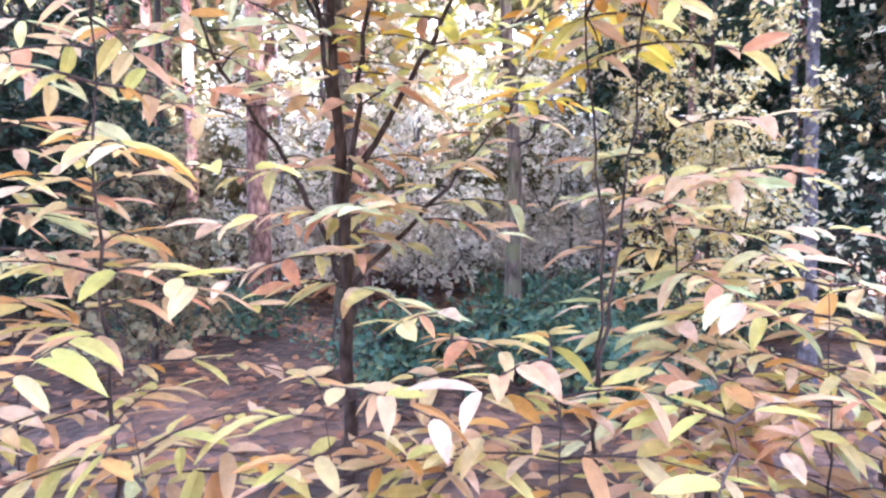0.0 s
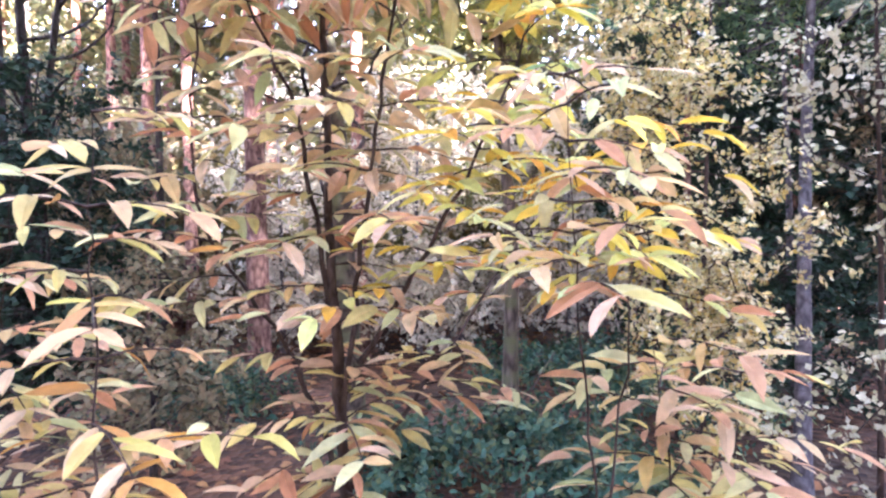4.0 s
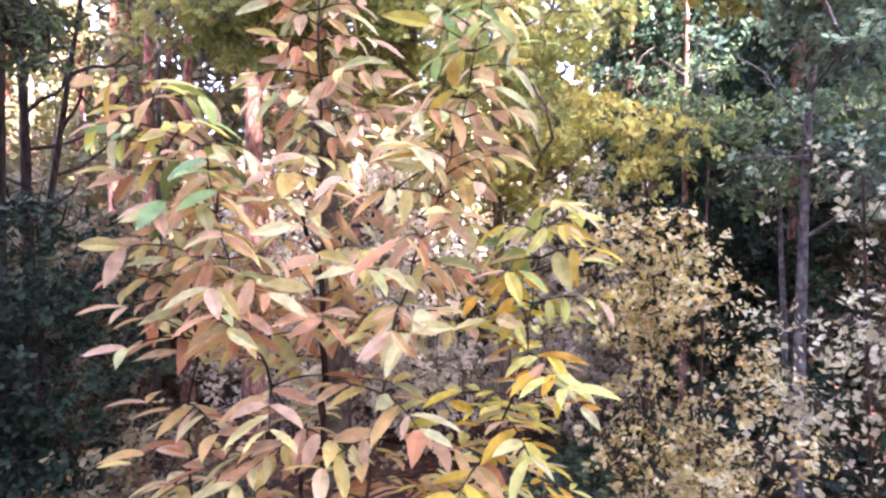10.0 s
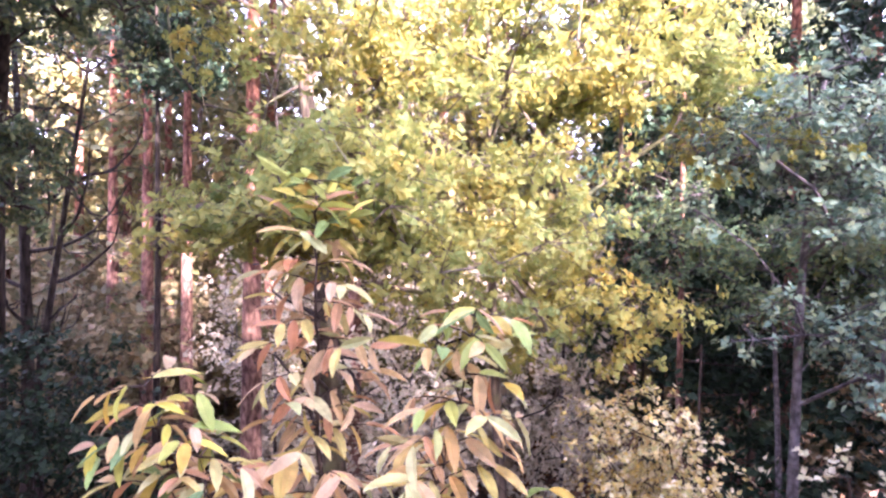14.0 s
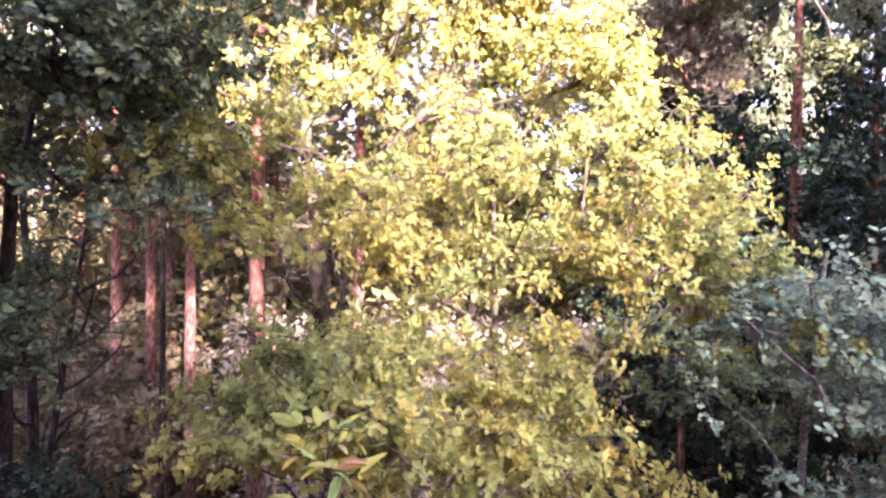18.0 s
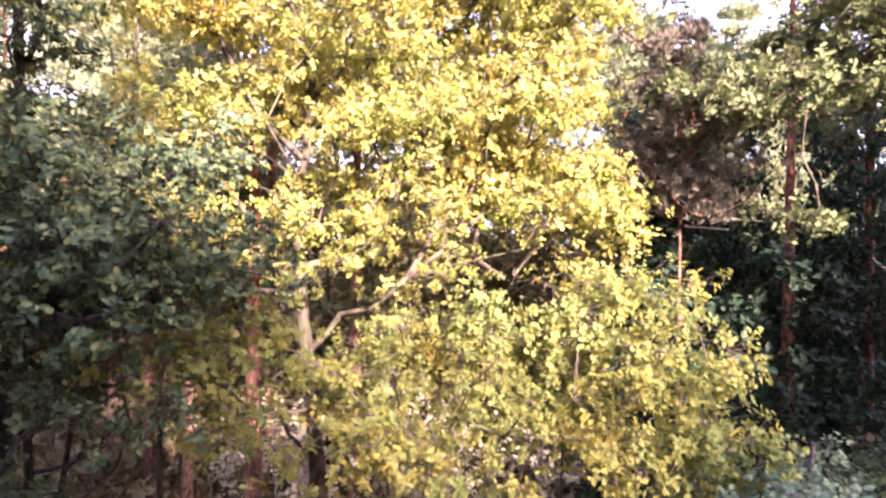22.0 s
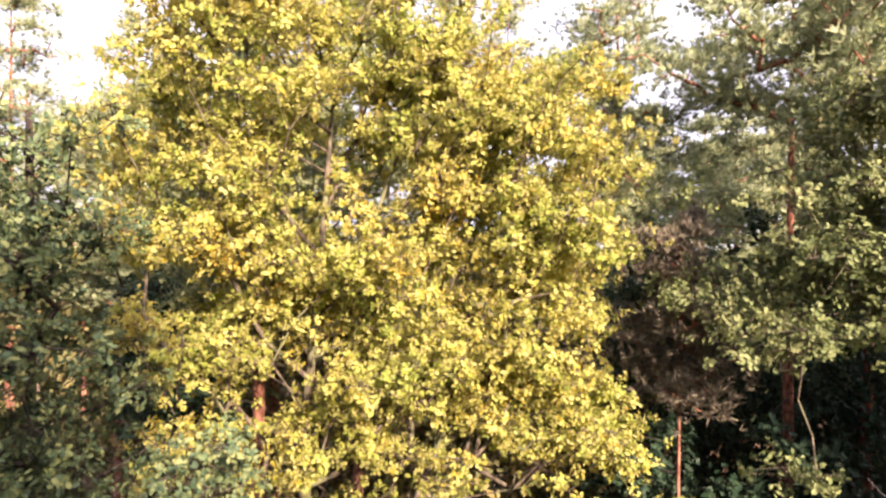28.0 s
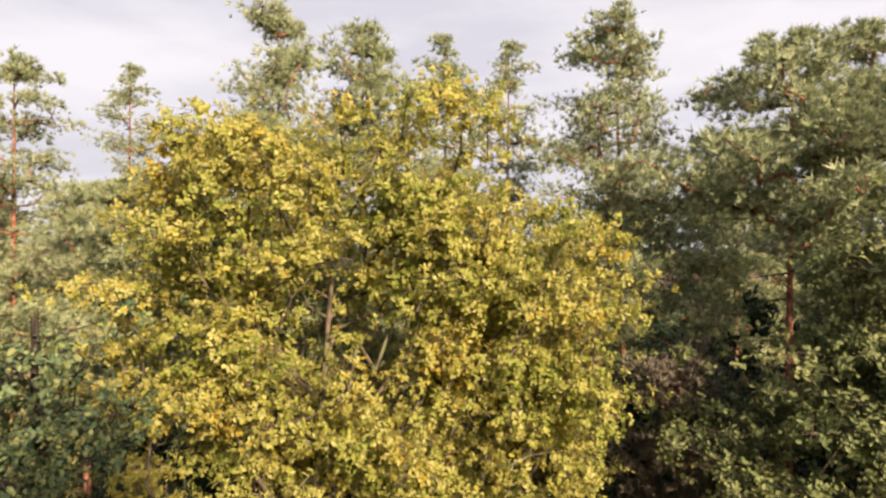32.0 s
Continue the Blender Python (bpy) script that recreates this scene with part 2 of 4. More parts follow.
CHESTNUT_COLOURS = [(0.54, 0.25, 0.12), (0.63, 0.38, 0.22), (0.67, 0.46, 0.30), (0.69, 0.51, 0.31), (0.70, 0.51, 0.27),
                    (0.68, 0.46, 0.20), (0.68, 0.58, 0.19), (0.69, 0.63, 0.28), (0.67, 0.65, 0.35), (0.48, 0.53, 0.23)]
MAT = {
    "chestnut_part": leaf_material("chestnut_leaf", CHESTNUT_COLOURS, True, through_light=0.5),
    "chestnut_stuff": leaf_material("chestnut_leaves", CHESTNUT_COLOURS, through_light=0.5),
    "chestnut_green": leaf_material("chestnut_top_leaf", [(0.26, 0.38, 0.13), (0.42, 0.50, 0.13), (0.57, 0.52, 0.10), (0.62, 0.43, 0.08)], True),
    "chestnut_green_stuff": leaf_material("chestnut_top_leaves", [(0.22, 0.34, 0.15), (0.32, 0.43, 0.14), (0.46, 0.48, 0.13), (0.55, 0.46, 0.10), (0.56, 0.36, 0.08)], through_light=0.4),
    "chestnut_gold_stuff": leaf_material("chestnut_gold_leaves", [(0.66, 0.32, 0.05), (0.72, 0.50, 0.06), (0.74, 0.62, 0.10), (0.70, 0.68, 0.20), (0.60, 0.64, 0.24), (0.68, 0.46, 0.26)], through_light=0.5),
    "chestnut_pale": leaf_material("chestnut_pale_leaf", [(0.50, 0.46, 0.12), (0.58, 0.49, 0.15), (0.60, 0.46, 0.20), (0.60, 0.41, 0.22), (0.57, 0.32, 0.15), (0.54, 0.28, 0.05)], True, through_light=0.5),
    "chestnut_gold": leaf_material("chestnut_gold_leaf", [(0.66, 0.32, 0.05), (0.72, 0.50, 0.06), (0.74, 0.62, 0.10), (0.70, 0.68, 0.20), (0.60, 0.64, 0.24), (0.68, 0.46, 0.26)], True),
    "oak_gold": leaf_material("oak_leaves_gold", [(0.16, 0.21, 0.055), (0.28, 0.33, 0.075), (0.38, 0.38, 0.085), (0.53, 0.49, 0.20), (0.44, 0.36, 0.06), (0.45, 0.28, 0.045)], through_light=0.5, clump=0.5),
    "oak_green": leaf_material("oak_leaves_green", [(0.07, 0.095, 0.04), (0.12, 0.15, 0.06), (0.18, 0.20, 0.085), (0.28, 0.28, 0.13)], through_light=0.2, clump=0.5),
    "oak_dark": leaf_material("oak_leaves_dark", [(0.04, 0.07, 0.042), (0.075, 0.115, 0.06), (0.125, 0.165, 0.075), (0.22, 0.235, 0.095)], through_light=0.15),
    "sallow": leaf_material("sallow_leaves", [(0.11, 0.19, 0.14), (0.17, 0.26, 0.18), (0.23, 0.31, 0.21), (0.32, 0.36, 0.19)]),
    "oak_mixed": leaf_material("oak_leaves_mixed", [(0.17, 0.23, 0.085), (0.28, 0.34, 0.115), (0.38, 0.38, 0.12), (0.43, 0.38, 0.10), (0.44, 0.29, 0.06)], through_light=0.5, clump=0.6),
    "birch": leaf_material("birch_leaves", [(0.60, 0.45, 0.18), (0.70, 0.58, 0.28), (0.76, 0.68, 0.46), (0.52, 0.50, 0.22), (0.68, 0.48, 0.13)], through_light=0.45),
    "birch_cream": leaf_material("birch_cream_leaves", [(0.44, 0.38, 0.20), (0.53, 0.48, 0.32), (0.57, 0.54, 0.40), (0.40, 0.39, 0.21)], through_light=0.5),
    "bramble": leaf_material("bramble_leaves", [(0.045, 0.10, 0.07), (0.07, 0.14, 0.095), (0.11, 0.18, 0.11), (0.19, 0.20, 0.08)], rough=0.4),
    "hazel_green": leaf_material("green_hazel_leaves", [(0.08, 0.14, 0.08), (0.13, 0.20, 0.105), (0.18, 0.25, 0.125), (0.26, 0.28, 0.10)], through_light=0.45),
    # near black, since these leaves also fill the wood's shaded gaps
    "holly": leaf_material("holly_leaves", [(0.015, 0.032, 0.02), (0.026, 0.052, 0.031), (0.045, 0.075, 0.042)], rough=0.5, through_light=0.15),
    "litter": leaf_material("fallen_leaves", [(0.16, 0.07, 0.04), (0.30, 0.14, 0.07), (0.40, 0.22, 0.10), (0.22, 0.10, 0.07)], rough=0.8, through_light=0.1),
    "needle": leaf_material("pine_needles", [(0.14, 0.18, 0.09), (0.22, 0.26, 0.14), (0.30, 0.33, 0.19), (0.40, 0.41, 0.25)], rough=0.5, through_light=0.25),
    "dead_needle": leaf_material("dying_needles", [(0.10, 0.085, 0.07), (0.17, 0.14, 0.11), (0.22, 0.20, 0.14)], through_light=0.2),
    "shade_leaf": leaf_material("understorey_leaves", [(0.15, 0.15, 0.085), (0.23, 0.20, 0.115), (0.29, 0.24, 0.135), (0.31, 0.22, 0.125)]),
    # whitish leaf colour stands in for the bright haze deep in the wood
    "haze_pale_leaf": leaf_material("haze_pale_leaves", [(0.46, 0.44, 0.34), (0.62, 0.57, 0.46), (0.70, 0.63, 0.52), (0.72, 0.61, 0.47)], through_light=0.5),
    # pale beige-yellow imitates haze between the far trunks
    "haze_far_leaf": leaf_material("distant_birch_leaves", [(0.32, 0.31, 0.18), (0.43, 0.40, 0.24), (0.50, 0.45, 0.28), (0.48, 0.39, 0.24)], through_light=0.5),
    "far_leaf": leaf_material("distant_leaves", [(0.11, 0.12, 0.055), (0.17, 0.17, 0.075), (0.23, 0.205, 0.09), (0.26, 0.19, 0.08)]),
    "oak_bark": bark_material("oak_bark", (0.06, 0.045, 0.038), (0.24, 0.19, 0.155), moss=(0.15, 0.15, 0.08)),
    "pale_bark": bark_material("pale_bark", (0.035, 0.027, 0.022), (0.15, 0.115, 0.09), scale=(6, 6, 3), moss=(0.13, 0.13, 0.075)),
    "dark_bark": bark_material("dark_bark", (0.018, 0.014, 0.014), (0.08, 0.062, 0.055)),
    "chestnut_bark": bark_material("chestnut_bark", (0.025, 0.017, 0.014), (0.09, 0.062, 0.05), scale=(14, 14, 5), bump=0.3),
    "pine_bark": bark_material("pine_bark", (0.09, 0.045, 0.04), (0.38, 0.23, 0.19), scale=(7, 7, 3), high=(1.05, 0.72, 0.58)),
    "grey_bark": bark_material("grey_bark", (0.06, 0.052, 0.056), (0.19, 0.17, 0.18), scale=(8, 8, 6), bump=0.3),
    "ground": litter_material(),
}


# ---- mesh tools ----
def mesh_of(name, verts, groups, smooth=False):
    """A mesh from an (n, 3) array and arrays of faces, each array with one count of corners."""
    me = bpy.data.meshes.new(name)
    verts = np.asarray(verts, dtype=np.float32)
    groups = [np.asarray(g, dtype=np.int32) for g in groups if len(g)]
    loops = np.concatenate([g.ravel() for g in groups])
    counts = np.concatenate([np.full(len(g), g.shape[1], dtype=np.int32) for g in groups])
    starts = np.concatenate(([0], np.cumsum(counts)[:-1])).astype(np.int32)
    me.vertices.add(len(verts))
    me.vertices.foreach_set("co", verts.ravel())
    me.loops.add(len(loops))
    me.loops.foreach_set("vertex_index", loops)
    me.polygons.add(len(counts))
    me.polygons.foreach_set("loop_start", starts)
    me.polygons.foreach_set("use_smooth", np.full(len(counts), smooth, dtype=bool))
    me.update(calc_edges=True)
    return me


def part(name, me, material, parent, label="", kind=""):
    ob = new(name, me)
    if not me.materials:
        me.materials.append(MAT[material])
    ob.parent = parent
    return tagged(ob, label, kind=kind)


def thing(name, at, label, category, group=""):
    ob = new(name)
    ob.location = at
    ob.empty_display_size = 0.2
    return tagged(ob, label, category, group)


def unit(v):
    return v / np.maximum(np.linalg.norm(v, axis=-1, keepdims=True), 1e-9)


def tubes(p0, p1, r0, r1, sides):
    """Truncated cones between pairs of points, as (verts, quads)."""
    p0, p1 = np.asarray(p0), np.asarray(p1)
    d = unit(p1 - p0)
    ref = np.where(np.abs(d[:, 2:3]) < 0.9, np.array([[0, 0, 1.0]]), np.array([[1.0, 0, 0]]))
    u = unit(np.cross(d, ref))
    w = np.cross(d, u)
    a = np.arange(sides) * 2 * np.pi / sides
    ring = np.cos(a)[None, :, None] * u[:, None] + np.sin(a)[None, :, None] * w[:, None]
    lo = p0[:, None] + ring * np.asarray(r0)[:, None, None]
    hi = p1[:, None] + ring * np.asarray(r1)[:, None, None]
    n = len(p0)
    verts = np.concatenate([lo, hi], axis=1).reshape(-1, 3)
    i = np.arange(sides)
    quad = np.stack([i, (i + 1) % sides, (i + 1) % sides + sides, i + sides], axis=1)
    faces = (quad[None] + (np.arange(n) * 2 * sides)[:, None, None]).reshape(-1, 4)
    return verts, faces


def branch_mesh(nodes, par, sel, r0, r1, sides=5):
    """One limb with all its branches as one connected skin: (verts, quads, triangles)."""
    v, f = tubes(nodes[par[sel]], nodes[sel], r0, r1, sides)
    where = {int(node): i for i, node in enumerate(sel)}
    tri = []
    first = True
    for i, node in enumerate(sel):
        j = where.get(int(par[node]))
        if j is not None:
            tri.append((2 * sides * j + sides, 2 * sides * i, 2 * sides * i + 1))
        elif not first:
            tri.append((0, 2 * sides * i, 2 * sides * i + 1))
        first = False
    tri = np.array(tri, dtype=np.int32).reshape(-1, 3)
    return v, f, tri


def joined(name, woods):
    vs, quads, tris, off = [], [], [], 0
    for v, f, t in woods:
        vs.append(v)
        quads.append(f + off)
        tris.append(t + off)
        off += len(v)
    return mesh_of(name, np.concatenate(vs), [np.concatenate(quads), np.concatenate(tris)], True)


def pole(path, radii, sides=12, knobs=0.0, rng=None):
    """A continuous tapering stem along a path, with an uneven skin."""
    path = np.asarray(path, float)
    tangent = unit(np.gradient(path, axis=0))
    ref = np.array([1.0, 0, 0])
    u = unit(np.cross(tangent, ref))
    w = np.cross(tangent, u)
    a = np.arange(sides) * 2 * np.pi / sides
    r = np.asarray(radii)[:, None] * np.ones(sides)
    if knobs and rng is not None:
        r = r * (1 + knobs * rng.normal(size=r.shape))
    ring = np.cos(a)[None, :, None] * u[:, None] + np.sin(a)[None, :, None] * w[:, None]
    verts = (path[:, None] + ring * r[:, :, None]).reshape(-1, 3)
    n = len(path)
    i = np.arange(sides)
    quad = np.stack([i, (i + 1) % sides, (i + 1) % sides + sides, i + sides], axis=1)
    faces = (quad[None] + (np.arange(n - 1) * sides)[:, None, None]).reshape(-1, 4)
    return verts, faces


def smooth_path(points, step):
    """A soft curve through a few points, with even steps."""
    p = np.asarray(points, float)
    t = np.concatenate(([0], np.cumsum(np.linalg.norm(np.diff(p, axis=0), axis=1))))
    n = max(int(t[-1] / step), 3)
    q = np.linspace(0, t[-1], n + 1)
    line = np.stack([np.interp(q, t, p[:, k]) for k in range(3)], axis=1)
    for _ in range(max(2, n // 8)):
        line[1:-1] = (line[:-2] + 2 * line[1:-1] + line[2:]) / 4
    return line


# Leaf shapes: stem at the origin, tip at y = 1, flat in x and y, folded up along the rib.
def half_leaf(outline, fold, droop):
    right = [(x, y, fold * x - droop * y * y) for x, y in outline]
    left = [(-x, y, fold * x - droop * y * y) for x, y in outline]
    mid = [(0, 0, 0), (0, 0.5, -droop * 0.25), (0, 1, -droop)]
    return mid + right + left


def leaf_shape(outline, fold=0.25, droop=0.12):
    """(verts, groups) of one leaf, as two fans along the rib."""
    v = np.array(half_leaf(outline, fold, droop))
    k = len(outline)
    tris = []
    for base, flip in ((3, False), (3 + k, True)):
        chain = [0] + [base + i for i in range(k)] + [2]
        for i in range(len(chain) - 1):
            tris.append((1, chain[i], chain[i + 1]) if not flip else (1, chain[i + 1], chain[i]))
    return v, [np.array(tris)]


OAK = (np.array([(0, 0, 0), (0, 1, -0.12), (0.24, 0.30, 0.05), (0.29, 0.70, 0), (-0.24, 0.30, 0.05), (-0.29, 0.70, 0)]),
       [np.array([(0, 2, 3, 1), (0, 1, 5, 4)])])
LANCE = leaf_shape([(0.085, 0.12), (0.14, 0.32), (0.155, 0.52), (0.11, 0.76)], 0.35, 0.22)
OVAL = leaf_shape([(0.30, 0.30), (0.26, 0.65)], 0.2, 0.1)
SMALL = (np.array([(0, 0, 0), (0.34, 0.42, 0.06), (0, 1, 0), (-0.34, 0.42, 0.06)]), [np.array([(0, 1, 2), (0, 2, 3)])])


def tuft_shape(rng, needles=7):
    v, f = [], []
    for i in range(needles):
        a = i * 2.4
        tilt = rng.uniform(0.25, 1.15)
        d = np.array([math.sin(tilt) * math.cos(a), math.cos(tilt), math.sin(tilt) * math.sin(a)])
        s = unit(np.cross(d, np.array([0.3, 0.2, 1.0]))) * 0.08
        v += [-s, s, d * rng.uniform(0.8, 1.1)]
        f.append((3 * i, 3 * i + 1, 3 * i + 2))
    return np.array(v), [np.array(f)]


def scatter(name, shape, at, along, normal, size):
    """One mesh of many leaves: their stems' places, directions, upper sides and lengths."""
    v, groups = shape
    y = unit(along)
    x = unit(np.cross(y, normal))
    z = np.cross(x, y)
    pts = (at[:, None] + (v[None, :, 0:1] * x[:, None] + v[None, :, 1:2] * y[:, None] + v[None, :, 2:3] * z[:, None]) * size[:, None, None])
    n = len(at)
    shift = (np.arange(n) * len(v))[:, None, None]
    return mesh_of(name, pts.reshape(-1, 3), [(g[None] + shift).reshape(-1, g.shape[1]) for g in groups])


# ---- trees ----
def crown_points(rng, blobs, count):
    """Places in a crown made of ellipsoids (x, y, z, rx, ry, rz), more of them towards its skin."""
    vol = np.array([b[3] * b[4] * b[5] for b in blobs]) ** 0.6
    pick = rng.choice(len(blobs), size=count, p=vol / vol.sum())
    b = np.array(blobs)[pick]
    d = unit(rng.normal(size=(count, 3)))
    r = rng.uniform(0.12, 1, size=(count, 1)) ** 0.42
    return b[:, :3] + d * r * b[:, 3:]


def spray_points(rng, blobs, count, each, wide):
    """Places in a crown, gathered into flat sprays with gaps between them."""
    heart = crown_points(rng, blobs, max(count // each, 3))
    pick = rng.integers(len(heart), size=count)
    return heart[pick] + rng.normal(size=(count, 3)) * np.array([wide, wide, wide * 0.42])


def grow(rng, trunk, clear, targets, step=0.35, bend=0.15, rise=0.9):
    """Branches from a trunk to all targets: each springs from the nearest wood. Returns nodes, parents and limb numbers."""
    pos = [p for p in trunk]
    par = [i - 1 for i in range(len(trunk))]
    limb = [-1] * len(trunk)
    ends = []
    ok = trunk[trunk[:, 2] > clear]
    near = np.min(np.linalg.norm(targets[:, None] - ok[None], axis=2), axis=1)
    limbs = 0
    arr = np.zeros((len(trunk) + len(targets) * 14, 3))
    arr[:len(trunk)] = trunk
    bad = np.zeros(len(arr))
    bad[:len(trunk)][trunk[:, 2] <= clear] = 1e6
    for k in np.argsort(near):
        t = targets[k]
        n = len(pos)
        delta = t - arr[:n]
        d = np.linalg.norm(delta, axis=1)
        cost = d + rise * np.maximum(0, 0.55 * d - delta[:, 2]) + bad[:n]
        j = int(np.argmin(cost))
        start = arr[j].copy()
        dist = d[j]
        m = int(min(max(dist / step, 1), 13))
        if limb[j] < 0:
            own = limbs
            limbs += 1
        else:
            own = limb[j]
        last = j
        side = rng.normal(size=3) * bend * dist
        side[2] -= abs(side[2])
        for s in range(1, m + 1):
            q = s / m
            p = start + (t - start) * q + side * math.sin(math.pi * q) + rng.normal(size=3) * 0.05 * (q < 1)
            arr[len(pos)] = p
            pos.append(p)
            par.append(last)
            limb.append(own)
            last = len(pos) - 1
        ends.append((k, last))
    return arr[:len(pos)], np.array(par), np.array(limb), ends


def tree(name, label, category, trunk_points, r0, r1, clear, blobs, clusters, spread, twigs, rosette, shape, size,
         leaf_mat, bark, seed, group="", tip=0.006, flat=0.6, up=0.5, power=0.5, step=0.35, droop=0.0, rise=0.9, sides=12, bare=0.0, far=False, sprays=0, wide=0.3):
    """A tree: trunk, limbs with their branches, twigs, and a crown of single leaves set in rosettes at the twig ends."""
    rng = np.random.default_rng(seed)
    base = np.array(trunk_points[0], float)
    trunk = smooth_path(np.array(trunk_points, float) - base, 0.25)
    local = [(b[0] - base[0], b[1] - base[1], b[2] - base[2], b[3], b[4], b[5]) for b in blobs]
    targets = spray_points(rng, local, clusters, sprays, wide) if sprays else crown_points(rng, local, clusters)
    targets = targets[targets[:, 2] > 0.25]
    nodes, par, limb, ends = grow(rng, trunk, clear, targets, step, rise=rise)
    weight = np.zeros(len(nodes))
    for k, e in ends:
        weight[e] += 1
    for i in range(len(nodes) - 1, 0, -1):
        weight[par[i]] += weight[i]
    rad = tip * np.maximum(weight, 0.5) ** power
    root = thing(name, base, label, category, group)
    h = trunk[:, 2] / trunk[-1, 2]
    flare = 1 + 0.5 * np.exp(-trunk[:, 2] / 0.25)
    rt = (r0 + (r1 - r0) * h ** 0.8) * flare
    rad = np.minimum(rad, 0.20 * r0)
    low = trunk.copy()
    low[0, 2] -= 0.25
    v, f = pole(low, rt, sides, 0.04, rng)
    part("trunk", mesh_of("trunk", v, [f], True), bark, root)
    idx = np.arange(len(trunk), len(nodes))
    far_wood = []
    for number in range(limb.max() + 1):
        sel = idx[limb[idx] == number]
        if not len(sel):
            continue
        r_end = rad[sel]
        r_beg = np.where(par[sel] < len(trunk), rad[sel] * 1.25, np.minimum(rad[par[sel]], rad[sel] * 1.35))
        wood = branch_mesh(nodes, par, sel, r_beg, r_end)
        if far:
            far_wood.append(wood)
        else:
            part("limb", mesh_of("limb", wood[0], [wood[1], wood[2]], True), bark, root)
    if far:
        part("branchwork", joined("branchwork", far_wood), bark, root, kind="stuff")
    # twigs and leaves
    centre = np.array([nodes[e] for _, e in ends])
    n = len(centre)
    tips = centre[:, None] + rng.normal(size=(n, twigs, 3)) * np.array([1, 1, flat]) * spread
    stem = np.repeat(centre, twigs, axis=0)
    tips = tips.reshape(-1, 3)
    keep = tips[:, 2] > 0.06
    tips, stem = tips[keep], stem[keep]
    v, f = tubes(stem, tips, np.full(len(tips), tip * 0.7), np.full(len(tips), tip * 0.3), 3)
    if not far:
        part("twig", mesh_of("twig", v, [f], True), bark, root, kind="stuff")
    leafy = rng.random(len(tips)) >= bare
    tips, stem = tips[leafy], stem[leafy]
    out = unit(tips - stem)
    axis = unit(out * 0.7 + np.array([0, 0, up]) + rng.normal(size=tips.shape) * 0.25)
    m = len(tips) * rosette
    ax = np.repeat(axis, rosette, axis=0)
    rnd = unit(np.cross(ax, rng.normal(size=(m, 3))))
    along = unit(rnd + ax * rng.uniform(-0.2, 0.8, size=(m, 1)) - np.array([0, 0, droop]))
    normal = unit(ax + np.array([0, 0, 0.3]) + rng.normal(size=(m, 3)) * 0.25)
    at = np.repeat(tips, rosette, axis=0) + rng.normal(size=(m, 3)) * size * 0.35 - np.repeat(out, rosette, axis=0) * rng.uniform(0, spread * 0.35, size=(m, 1))
    part("crown", scatter("crown", shape, at, along, normal, size * rng.uniform(0.6, 1.15, size=m)), leaf_mat, root, kind="stuff")
    return root


